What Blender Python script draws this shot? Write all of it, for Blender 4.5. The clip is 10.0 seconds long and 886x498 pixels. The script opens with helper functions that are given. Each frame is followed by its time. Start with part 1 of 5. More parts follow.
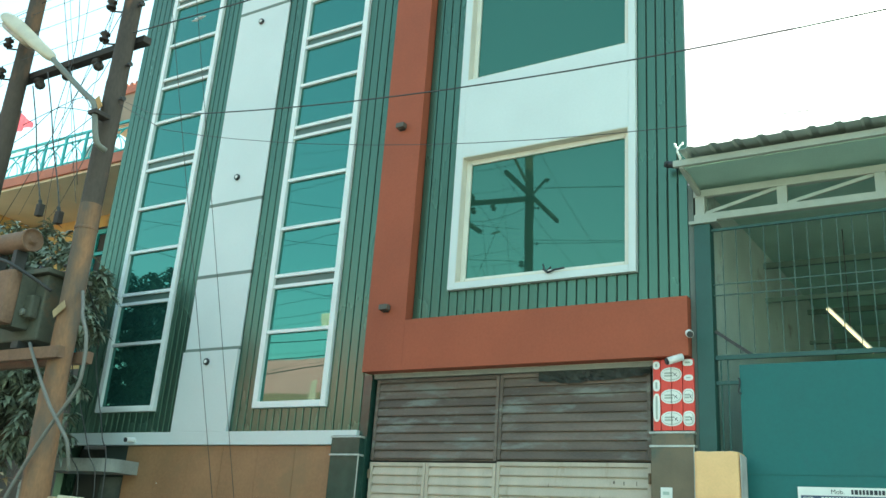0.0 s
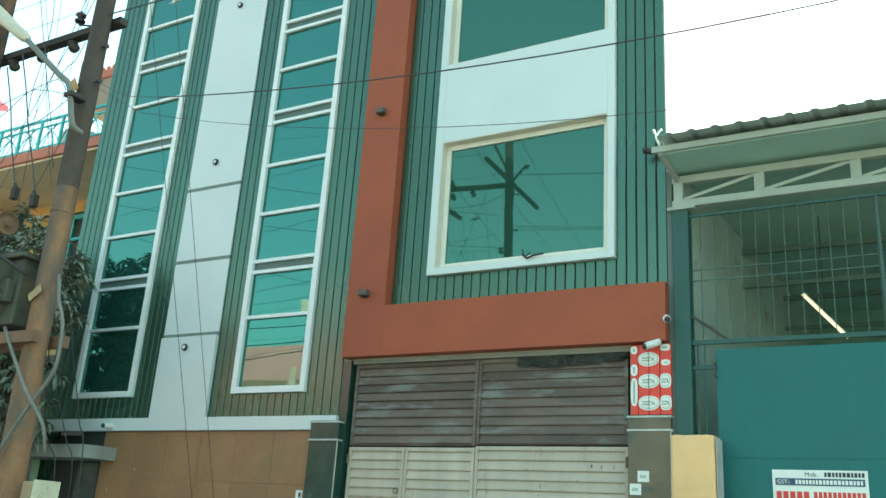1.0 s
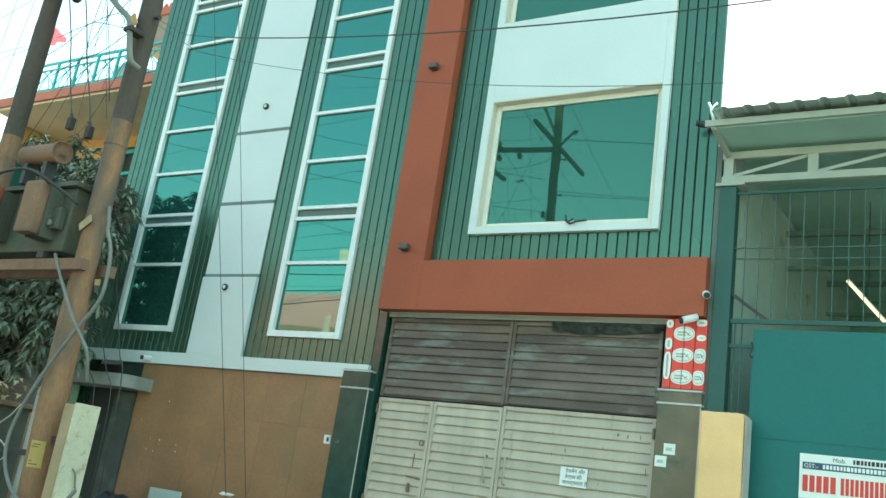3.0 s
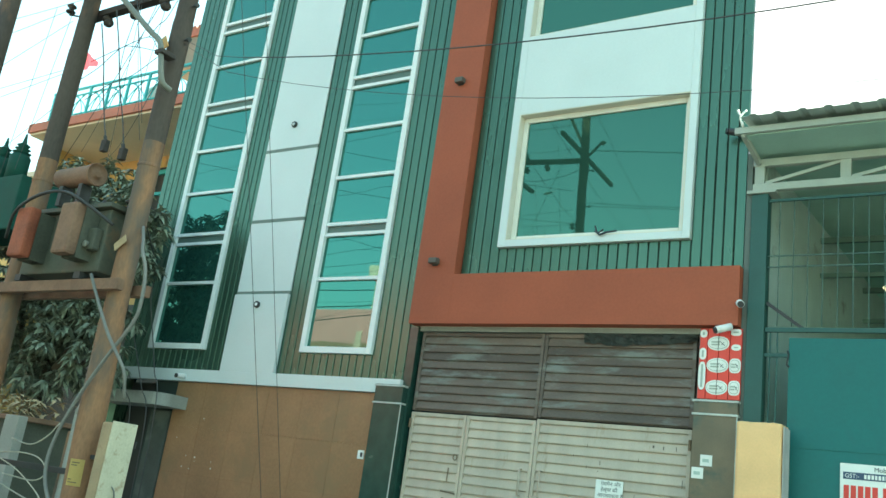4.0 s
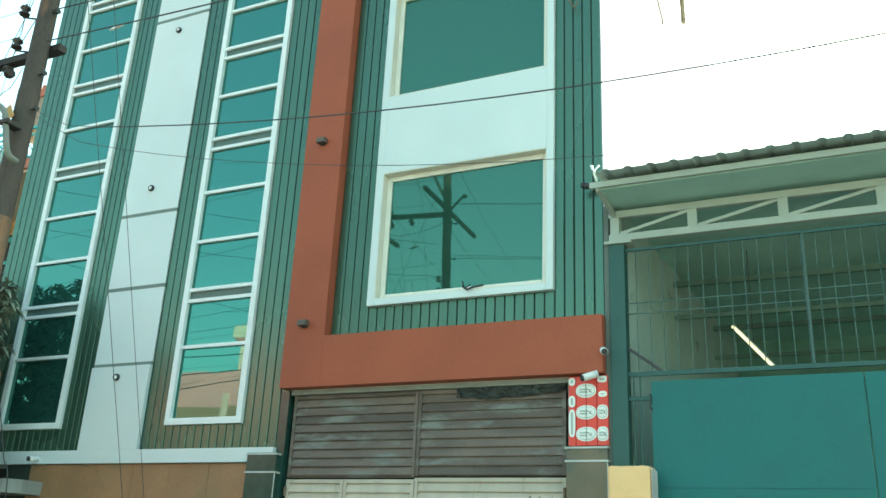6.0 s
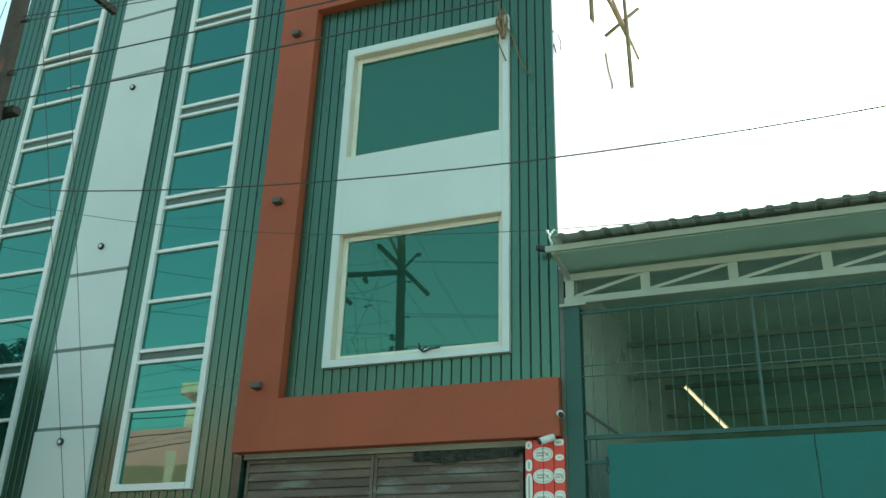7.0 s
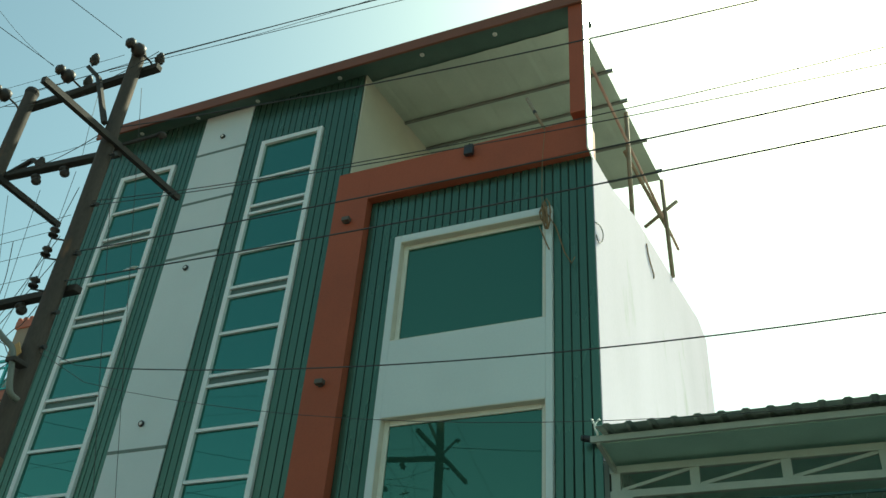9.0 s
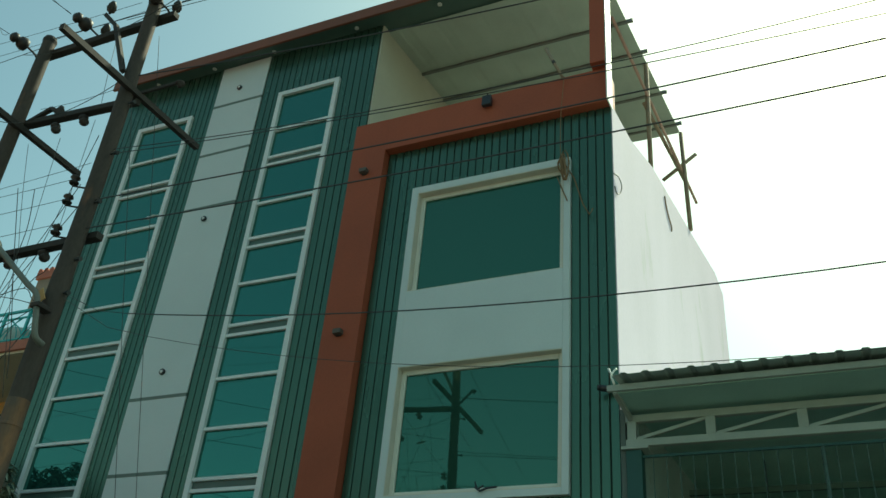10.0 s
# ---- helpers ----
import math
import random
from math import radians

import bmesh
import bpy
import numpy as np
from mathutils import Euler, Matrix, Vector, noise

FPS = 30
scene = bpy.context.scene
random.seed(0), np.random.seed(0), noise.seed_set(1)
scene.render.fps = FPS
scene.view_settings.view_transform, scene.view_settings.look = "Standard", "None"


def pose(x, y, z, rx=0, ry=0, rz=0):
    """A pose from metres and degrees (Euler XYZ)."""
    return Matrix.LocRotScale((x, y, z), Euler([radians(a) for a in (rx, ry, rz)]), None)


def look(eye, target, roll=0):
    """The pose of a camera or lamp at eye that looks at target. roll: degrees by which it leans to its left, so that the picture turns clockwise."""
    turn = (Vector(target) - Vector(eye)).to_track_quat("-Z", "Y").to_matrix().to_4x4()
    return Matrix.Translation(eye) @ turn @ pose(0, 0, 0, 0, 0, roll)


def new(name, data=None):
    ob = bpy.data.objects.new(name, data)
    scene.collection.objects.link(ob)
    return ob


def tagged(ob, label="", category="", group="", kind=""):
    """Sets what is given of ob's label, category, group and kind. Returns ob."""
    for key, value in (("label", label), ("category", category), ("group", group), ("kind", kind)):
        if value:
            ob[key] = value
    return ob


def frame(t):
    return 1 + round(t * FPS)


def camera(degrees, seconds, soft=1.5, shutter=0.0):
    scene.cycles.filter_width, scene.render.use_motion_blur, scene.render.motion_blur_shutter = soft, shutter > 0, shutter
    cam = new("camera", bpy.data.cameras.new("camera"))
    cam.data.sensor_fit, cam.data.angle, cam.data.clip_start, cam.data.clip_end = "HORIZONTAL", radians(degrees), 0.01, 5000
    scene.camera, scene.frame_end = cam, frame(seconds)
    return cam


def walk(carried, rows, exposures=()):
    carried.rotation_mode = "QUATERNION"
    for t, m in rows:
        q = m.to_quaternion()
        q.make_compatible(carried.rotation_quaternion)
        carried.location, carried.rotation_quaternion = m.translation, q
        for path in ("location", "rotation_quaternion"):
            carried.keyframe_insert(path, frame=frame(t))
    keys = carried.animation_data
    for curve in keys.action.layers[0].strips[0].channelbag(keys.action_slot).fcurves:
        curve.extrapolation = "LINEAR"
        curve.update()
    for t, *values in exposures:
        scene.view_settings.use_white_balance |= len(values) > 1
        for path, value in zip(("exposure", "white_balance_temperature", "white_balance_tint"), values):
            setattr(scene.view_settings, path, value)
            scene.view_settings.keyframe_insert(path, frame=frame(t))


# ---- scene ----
# the camera: seconds, eye, target, roll
cam = camera(53.2, 10.0)
PATH = [
    (0, (0.617, -9.95, 1.578), (-0.38, -8.344, 2.233), 4.1),
    (0.5, (0.634, -9.948, 1.577), (-0.36, -8.34, 2.228), 3.5),
    (1, (0.625, -9.94, 1.551), (-0.336, -8.304, 2.182), 3.8),
    (1.5, (0.632, -9.924, 1.572), (-0.325, -8.329, 2.308), 3.9),
    (2, (0.599, -9.93, 1.553), (-0.392, -8.293, 2.133), 6.4),
    (2.5, (0.598, -9.936, 1.509), (-0.46, -8.309, 1.994), 6.9),
    (2.7, (0.609, -9.949, 1.518), (-0.423, -8.312, 2.026), 8.5),
    (3.8, (0.596, -9.996, 1.528), (-0.484, -8.409, 2.088), 7.7),
    (4, (0.597, -9.99, 1.515), (-0.499, -8.412, 2.071), 8.1),
    (4.5, (0.592, -9.984, 1.535), (-0.473, -8.396, 2.121), 6.8),
    (5, (0.578, -9.99, 1.55), (-0.42, -8.363, 2.147), 5.3),
    (5.5, (0.579, -10.077, 1.542), (-0.335, -8.409, 2.161), 4.2),
    (5.7, (0.593, -10.05, 1.562), (-0.274, -8.372, 2.22), 3.3),
    (6.8, (0.516, -10.183, 1.756), (-0.22, -8.475, 2.49), 2.3),
    (7, (0.518, -10.184, 1.739), (-0.185, -8.491, 2.539), 1.7),
    (7.5, (0.448, -10.263, 1.708), (-0.298, -8.622, 2.573), 2.8),
    (8, (0.452, -10.26, 1.697), (-0.332, -8.678, 2.637), 3.6),
    (8.5, (0.447, -10.278, 1.707), (-0.292, -8.761, 2.78), 3.3),
    (9, (0.451, -10.281, 1.732), (-0.265, -8.812, 2.886), 4.7),
    (9.5, (0.446, -10.288, 1.723), (-0.257, -8.851, 2.923), 4.8),
    (10, (0.405, -10.263, 1.66), (-0.358, -8.755, 2.729), 5.4),
]
EXPOSURES = [(0, 2.12, 7400, -16), (1.0, 2.07, 7400, -16), (1.5, 1.93, 7400, -17), (2.0, 2.0, 7400, -18), (2.5, 2.26, 7400, -19), (4.0, 2.17, 7400, -19), (5.5, 2.28, 7400, -17), (6.8, 1.68, 7400, -22), (7.5, 1.15, 7450, -23), (8.0, 1.05, 7500, -23), (8.5, 0.86, 7500, -23), (9.0, 0.5, 7500, -23), (9.5, 0.34, 7450, -26), (10.0, 0.24, 7400, -27)]
walk(cam, [(t, look(eye, target, roll)) for t, eye, target, roll in PATH], EXPOSURES)

# ---- light ----
SUN_AZ, SUN_EL = 16.0, 50.0   # degrees from +y towards +x, and above the horizon
world = bpy.data.worlds.new("sky")
scene.world = world
world.use_nodes = True
wt = world.node_tree
sky = wt.nodes.new("ShaderNodeTexSky")
sky.sky_type, sky.sun_disc = "NISHITA", False
sky.sun_elevation, sky.sun_rotation = radians(SUN_EL), radians(SUN_AZ)
sky.air_density, sky.dust_density, sky.ozone_density = 1.3, 2.6, 1.5
haze = wt.nodes.new("ShaderNodeVectorMath")
haze.operation = "MULTIPLY"
haze.inputs[1].default_value = (0.95, 1.02, 1.0)   # hazy, slightly green air
wt.links.new(sky.outputs[0], haze.inputs[0])
wt.links.new(haze.outputs[0], wt.nodes["Background"].inputs[0])
wt.nodes["Background"].inputs[1].default_value = 0.13
sun = new("sun", bpy.data.lights.new("sun", "SUN"))
sun.data.energy, sun.data.angle, sun.data.color = 4.0, radians(0.53), (1.0, 0.90, 0.89)
se, sa = radians(SUN_EL), radians(SUN_AZ)
sun.matrix_world = look((math.sin(sa) * math.cos(se) * 50, math.cos(sa) * math.cos(se) * 50, math.sin(se) * 50), (0, 0, 0))


# ---- materials ----
def mat(name, base, rough=0.6, metal=0.0, vary=0.15, scale=3.0, bump=0.15, fine=60.0, stain=None, stain_at=0.6, stain_scale=1.5,
        piece=0.0, spec=0.5, coat=0.0, stretch=(1, 1, 1)):
    """A surface with two scales of variation, fine relief, an optional stain colour and an optional change from piece to piece."""
    m = bpy.data.materials.new(name)
    m.use_nodes = True
    t = m.node_tree
    n, l = t.nodes, t.links
    b = n["Principled BSDF"]
    b.inputs["Roughness"].default_value, b.inputs["Metallic"].default_value = rough, metal
    b.inputs["Specular IOR Level"].default_value, b.inputs["Coat Weight"].default_value = spec, coat
    geo = n.new("ShaderNodeNewGeometry")
    mapping = n.new("ShaderNodeMapping")
    mapping.inputs["Scale"].default_value = stretch
    l.new(geo.outputs["Position"], mapping.inputs["Vector"])
    big, small = n.new("ShaderNodeTexNoise"), n.new("ShaderNodeTexNoise")
    for node, s, d in ((big, scale, 5), (small, fine, 3)):
        node.inputs["Scale"].default_value, node.inputs["Detail"].default_value = s, d
        l.new(mapping.outputs[0], node.inputs["Vector"])
    mixv = n.new("ShaderNodeMath")
    mixv.operation = "MULTIPLY_ADD"
    l.new(small.outputs["Fac"], mixv.inputs[0])
    mixv.inputs[1].default_value = 0.5
    l.new(big.outputs["Fac"], mixv.inputs[2])
    ramp = n.new("ShaderNodeMapRange")
    ramp.inputs["From Min"].default_value, ramp.inputs["From Max"].default_value = 0.45, 1.05
    ramp.inputs["To Min"].default_value, ramp.inputs["To Max"].default_value = 1 - vary, 1 + vary
    l.new(mixv.outputs[0], ramp.inputs["Value"])
    value = ramp.outputs[0]
    if piece:
        info = n.new("ShaderNodeObjectInfo")
        pr = n.new("ShaderNodeMapRange")
        pr.inputs["To Min"].default_value, pr.inputs["To Max"].default_value = 1 - piece, 1 + piece
        l.new(info.outputs["Random"], pr.inputs["Value"])
        mul = n.new("ShaderNodeMath")
        mul.operation = "MULTIPLY"
        l.new(value, mul.inputs[0]), l.new(pr.outputs[0], mul.inputs[1])
        value = mul.outputs[0]
    tint = n.new("ShaderNodeVectorMath")
    tint.operation = "SCALE"
    tint.inputs[0].default_value = base
    l.new(value, tint.inputs["Scale"])
    colour = tint.outputs[0]
    if stain:
        sn = n.new("ShaderNodeTexNoise")
        sn.inputs["Scale"].default_value, sn.inputs["Detail"].default_value, sn.inputs["Roughness"].default_value = stain_scale, 8, 0.65
        l.new(mapping.outputs[0], sn.inputs["Vector"])
        sr = n.new("ShaderNodeMapRange")
        sr.inputs["From Min"].default_value, sr.inputs["From Max"].default_value = stain_at, stain_at + 0.12
        l.new(sn.outputs["Fac"], sr.inputs["Value"])
        mx = n.new("ShaderNodeMix")
        mx.data_type = "RGBA"
        l.new(sr.outputs[0], mx.inputs["Factor"]), l.new(colour, mx.inputs["A"])
        mx.inputs["B"].default_value = (*stain, 1)
        colour = mx.outputs["Result"]
    l.new(colour, b.inputs["Base Color"])
    rr = n.new("ShaderNodeMapRange")
    rr.inputs["To Min"].default_value, rr.inputs["To Max"].default_value = max(0.02, rough - 0.1), min(1, rough + 0.12)
    l.new(big.outputs["Fac"], rr.inputs["Value"]), l.new(rr.outputs[0], b.inputs["Roughness"])
    if bump:
        bp = n.new("ShaderNodeBump")
        bp.inputs["Strength"].default_value, bp.inputs["Distance"].default_value = bump, 0.01
        l.new(mixv.outputs[0], bp.inputs["Height"]), l.new(bp.outputs[0], b.inputs["Normal"])
    return m


def coated_glass(name, base, metal, wave=0.03):
    """Reflective tinted glazing, slightly wavy from pane to pane."""
    m = bpy.data.materials.new(name)
    m.use_nodes = True
    n, l = m.node_tree.nodes, m.node_tree.links
    b = n["Principled BSDF"]
    b.inputs["Base Color"].default_value = (*base, 1)
    b.inputs["Metallic"].default_value, b.inputs["Roughness"].default_value = metal, 0.03
    geo, tex, bp = n.new("ShaderNodeNewGeometry"), n.new("ShaderNodeTexNoise"), n.new("ShaderNodeBump")
    tex.inputs["Scale"].default_value, tex.inputs["Detail"].default_value = 1.6, 1
    bp.inputs["Strength"].default_value, bp.inputs["Distance"].default_value = wave, 0.05
    l.new(geo.outputs["Position"], tex.inputs["Vector"]), l.new(tex.outputs["Fac"], bp.inputs["Height"]), l.new(bp.outputs[0], b.inputs["Normal"])
    dust, dr = n.new("ShaderNodeTexNoise"), n.new("ShaderNodeMapRange")
    dust.inputs["Scale"].default_value, dust.inputs["Detail"].default_value = 5, 6
    dr.inputs["To Min"].default_value, dr.inputs["To Max"].default_value = 0.005, 0.04
    l.new(geo.outputs["Position"], dust.inputs["Vector"]), l.new(dust.outputs["Fac"], dr.inputs["Value"]), l.new(dr.outputs[0], b.inputs["Roughness"])
    return m


def glow(name, colour, strength):
    m = bpy.data.materials.new(name)
    m.use_nodes = True
    b = m.node_tree.nodes["Principled BSDF"]
    b.inputs["Base Color"].default_value = (*colour, 1)
    b.inputs["Emission Color"].default_value, b.inputs["Emission Strength"].default_value = (*colour, 1), strength
    return m


CLAD = mat("grey_green_cladding", (0.077, 0.149, 0.108), 0.26, 0.58, 0.10, 1.2, 0.05, 40, piece=0.05, stretch=(1, 1, 0.25))
CLAD_GAP = mat("dark_backing", (0.03, 0.045, 0.038), 0.8)
FASCIA = mat("dull_red_brown_fascia", (0.21, 0.085, 0.058), 0.6, 0, 0.14, 0.9, 0.08, 30, spec=0.25)
# darker copy of the cream plaster, with the terrace's shade in its colour
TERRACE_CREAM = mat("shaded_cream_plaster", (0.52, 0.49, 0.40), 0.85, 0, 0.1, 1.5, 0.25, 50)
RUST = mat("terracotta_panel", (0.35, 0.088, 0.048), 0.6, 0, 0.14, 0.9, 0.08, 30, spec=0.25)
WHITE = mat("white_composite_panel", (0.63, 0.675, 0.67), 0.4, 0, 0.05, 1.0, 0.04, 30, stain=(0.6, 0.62, 0.58), stain_at=0.66)
FRAME = mat("white_window_profile", (0.76, 0.78, 0.77), 0.35, 0, 0.05, 4, 0.03)
CREAM_FRAME = mat("cream_window_profile", (0.74, 0.71, 0.63), 0.45, 0, 0.08, 4, 0.04)
GLASS = coated_glass("teal_reflective_glass", (0.064, 0.205, 0.168), 0.75)
GLASS_BIG = coated_glass("green_reflective_glass", (0.062, 0.16, 0.114), 0.65, 0.02)
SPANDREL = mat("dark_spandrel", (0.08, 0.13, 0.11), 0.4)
WALL_CREAM = mat("cream_plaster", (0.68, 0.63, 0.53), 0.8, 0, 0.1, 1.5, 0.25, 50, stain=(0.45, 0.38, 0.26), stain_at=0.66)
WALL_SIDE = mat("whitewashed_side_wall", (0.82, 0.71, 0.84), 0.85, 0, 0.08, 0.8, 0.3, 40, stain=(0.62, 0.58, 0.60), stain_at=0.60, stain_scale=1.0, stretch=(1, 1, 0.3))
BROWN_TILE = mat("brown_stone_tile", (0.300, 0.162, 0.082), 0.42, 0, 0.24, 1.3, 0.08, 25, piece=0.05, stain=(0.25, 0.150, 0.078), stain_at=0.50, stain_scale=1.1)
GRANITE = mat("dark_green_granite", (0.022, 0.06, 0.048), 0.22, 0, 0.3, 6, 0.03, 120)
GRANITE_BROWN = mat("brown_granite", (0.12, 0.085, 0.052), 0.3, 0, 0.4, 3, 0.04, 80, stain=(0.055, 0.065, 0.05), stain_at=0.52, stain_scale=2.5)
JOINT_STRIP = mat("grey_green_joint", (0.16, 0.20, 0.175), 0.6)
JOINT = mat("brown_joint", (0.27, 0.14, 0.068), 0.6)
GATE_CREAM = mat("cream_gate_paint", (0.48, 0.40, 0.32), 0.5, 0, 0.16, 2.0, 0.15, 50, stain=(0.33, 0.25, 0.17), stain_at=0.60, stain_scale=2.2, stretch=(2.5, 1, 0.6), piece=0.06)
GATE_DARK = mat("weathered_brown_steel", (0.14, 0.105, 0.085), 0.6, 0.2, 0.35, 2.5, 0.2, 40, stain=(0.21, 0.205, 0.18), stain_at=0.53, stain_scale=2.2, piece=0.22, stretch=(0.6, 1, 2.2))
POLE = mat("rusty_painted_pole", (0.24, 0.125, 0.065), 0.75, 0.1, 0.45, 2.6, 0.35, 45, stain=(0.12, 0.09, 0.068), stain_at=0.47, stain_scale=1.6, stretch=(1, 1, 0.35))
POLE_DARK = mat("dark_weathered_pole", (0.07, 0.054, 0.044), 0.8, 0.1, 0.4, 2.5, 0.35, 45, stain=(0.19, 0.10, 0.055), stain_at=0.55, stain_scale=2.4, stretch=(1, 1, 0.35))
POLE_ARM = mat("dark_steel_arm", (0.045, 0.037, 0.033), 0.75, 0.2, 0.3, 5, 0.2)
IRON = mat("dark_iron", (0.05, 0.05, 0.05), 0.6, 0.4, 0.3, 6, 0.1)
INSULATOR = mat("dusty_brown_ceramic", (0.035, 0.025, 0.022), 0.5, 0, 0.3, 8, 0.05)
TRANSFORMER = mat("weathered_transformer_paint", (0.075, 0.08, 0.06), 0.7, 0.1, 0.35, 3, 0.25, 40, stain=(0.17, 0.10, 0.055), stain_at=0.60)
TRANS_RUST = mat("rusty_radiator", (0.19, 0.11, 0.07), 0.75, 0.1, 0.35, 4, 0.25, 40, stain=(0.12, 0.10, 0.08), stain_at=0.58)
RADIATOR_RED = mat("faded_red_radiator", (0.26, 0.075, 0.04), 0.75, 0.1, 0.35, 4, 0.25, 40, stain=(0.13, 0.085, 0.06), stain_at=0.56)
GREEN_TANK = mat("green_transformer_paint", (0.012, 0.065, 0.048), 0.7, 0, 0.25, 3, 0.12, spec=0.25)
CABLE = mat("grey_cable_sheath", (0.15, 0.15, 0.135), 0.6, 0, 0.2, 8, 0.1)
WIRE = mat("dark_wire", (0.05, 0.05, 0.05), 0.6)
BOX_CREAM = mat("cream_enamel", (0.50, 0.47, 0.35), 0.55, 0, 0.22, 4, 0.12, stain=(0.30, 0.22, 0.14), stain_at=0.55, stain_scale=6)
TEAL_SHED = mat("teal_gate_paint", (0.011, 0.128, 0.122), 0.6, 0, 0.12, 1.5, 0.06, 30, stain=(0.02, 0.12, 0.12), stain_at=0.6)
TEAL_POST = mat("teal_post_paint", (0.028, 0.088, 0.078), 0.6, 0, 0.15, 3, 0.06)
GRILLE = mat("dusty_teal_bar", (0.055, 0.105, 0.092), 0.6)
BEIGE_STEEL = mat("beige_steel_paint", (0.37, 0.40, 0.35), 0.5, 0, 0.12, 3, 0.08, stain=(0.33, 0.28, 0.2), stain_at=0.66)
SHEET = mat("galvanised_roof_sheet", (0.46, 0.54, 0.50), 0.6, 0.1, 0.15, 1.5, 0.08)
SHEET_PALE = mat("pale_roof_sheet", (0.48, 0.53, 0.46), 0.6, 0.1, 0.15, 1.2, 0.06)
SHED_WALL = mat("grey_shed_plaster", (0.43, 0.51, 0.46), 0.85, 0, 0.15, 1.5, 0.2, stain=(0.26, 0.25, 0.22), stain_at=0.6)
YELLOW = mat("yellow_lime_wash", (0.84, 0.51, 0.25), 0.85, 0, 0.10, 2.5, 0.3, 45, stain=(0.62, 0.42, 0.2), stain_at=0.64)
RED = mat("red_print", (0.70, 0.05, 0.035), 0.45, 0, 0.08, 6, 0.02)
PAPER = mat("white_print", (0.78, 0.78, 0.74), 0.5, 0, 0.05, 6, 0.02)
INK = mat("black_ink", (0.03, 0.03, 0.04), 0.6)
BLUE_INK = mat("blue_ink", (0.03, 0.14, 0.38), 0.5)
NAVY_INK = mat("navy_ink", (0.03, 0.06, 0.12), 0.5)
RED_INK = mat("red_ink", (0.65, 0.04, 0.03), 0.5)
LABEL_YELLOW = mat("yellow_label", (0.70, 0.52, 0.18), 0.5, 0, 0.08, 8, 0.02)
YELLOW_WALL = mat("yellow_plaster", (0.68, 0.46, 0.18), 0.85, 0, 0.15, 1.2, 0.25, stain=(0.42, 0.28, 0.13), stain_at=0.6)
PINK_BAND = mat("faded_red_band", (0.45, 0.16, 0.11), 0.8, 0, 0.18, 2, 0.2)
SOFFIT = mat("buff_soffit", (0.68, 0.57, 0.43), 0.85, 0, 0.12, 1.5, 0.2)
# brown that carries the shade of the neighbour's roof room and overhang
SHADE_BROWN = mat("shaded_brown_plaster", (0.30, 0.245, 0.19), 0.85, 0, 0.15, 1.5, 0.2)
TURQ = mat("turquoise_rail_paint", (0.06, 0.42, 0.42), 0.45, 0, 0.12, 5, 0.05)
BARK = mat("grey_brown_bark", (0.13, 0.10, 0.07), 0.9, 0, 0.35, 6, 0.6, 50, stretch=(1, 1, 0.3))
LEAF = mat("dusty_green_leaf", (0.23, 0.26, 0.19), 0.5, 0, 0.5, 2.5, 0.05, 9)
DRY_LEAF = mat("dry_leaf", (0.38, 0.29, 0.17), 0.8, 0, 0.3, 6, 0.05)
ASPHALT = mat("dusty_asphalt", (0.075, 0.07, 0.062), 0.9, 0, 0.25, 0.6, 0.5, 70, stain=(0.105, 0.092, 0.075), stain_at=0.5)
CONCRETE = mat("grey_concrete", (0.30, 0.30, 0.27), 0.85, 0, 0.2, 2, 0.4, 50, stain=(0.2, 0.2, 0.18), stain_at=0.6)
ORANGE_WALL = mat("salmon_plaster", (0.95, 0.26, 0.28), 0.85, 0, 0.12, 1, 0.2)
OLIVE_WALL = mat("brown_plaster", (0.42, 0.15, 0.10), 0.85, 0, 0.12, 1, 0.2)
# near-black that paints the darkness of unlit rooms and recesses
DARK_INSIDE = mat("painted_interior_dark", (0.05, 0.05, 0.045), 0.9)
BLACK = mat("black_plastic", (0.025, 0.025, 0.028), 0.4)
CAM_WHITE = mat("white_plastic", (0.75, 0.75, 0.73), 0.4)
ROPE = mat("jute_rope", (0.24, 0.15, 0.08), 0.9, 0, 0.3, 20, 0.3)
BAMBOO = mat("weathered_scaffold_pole", (0.30, 0.23, 0.16), 0.75, 0, 0.3, 6, 0.2)
PIPE_PINK = mat("rust_primer_pipe", (0.50, 0.30, 0.24), 0.6, 0, 0.2, 6, 0.1)
BOX_TAN = mat("stained_tan_enamel", (0.30, 0.22, 0.13), 0.55, 0, 0.25, 4, 0.12, stain=(0.2, 0.11, 0.06), stain_at=0.58, stain_scale=3)
# plaster of the lower storeys, their shade put into the base colour
DIM_WALL = mat("shade_grey_plaster", (0.11, 0.105, 0.09), 0.85, 0, 0.2, 1.2, 0.2)
# pale stone joints, and the painted highlight on the pier corners
JOINT_PALE = mat("pale_joint_and_highlight", (0.46, 0.47, 0.44), 0.6, 0, 0.2, 6, 0.1)
SHEETING = mat("dusty_dark_plastic", (0.07, 0.08, 0.072), 0.4, 0, 0.35, 6, 0.2)
LATCH = mat("rusty_latch_steel", (0.20, 0.14, 0.09), 0.7, 0.2, 0.3, 8, 0.2)
BARE_CEMENT = mat("bare_pale_cement", (0.50, 0.47, 0.44), 0.9, 0, 0.2, 4, 0.4)
PEACH = mat("peach_door_paint", (0.95, 0.40, 0.36), 0.7)
PEACH_CREAM = mat("peach_cream_plaster", (0.95, 0.52, 0.45), 0.8)
CABLE_PALE = mat("pale_lead", (0.42, 0.38, 0.30), 0.6)
# hidden floor, made pale to throw light up into the shed
SHED_FLOOR = mat("pale_bounce_floor", (0.50, 0.50, 0.46), 0.8, 0, 0.15, 1.5, 0.2)
STRIP = mat("dusty_dark_plaster", (0.13, 0.155, 0.14), 0.85, 0, 0.2, 3, 0.2)
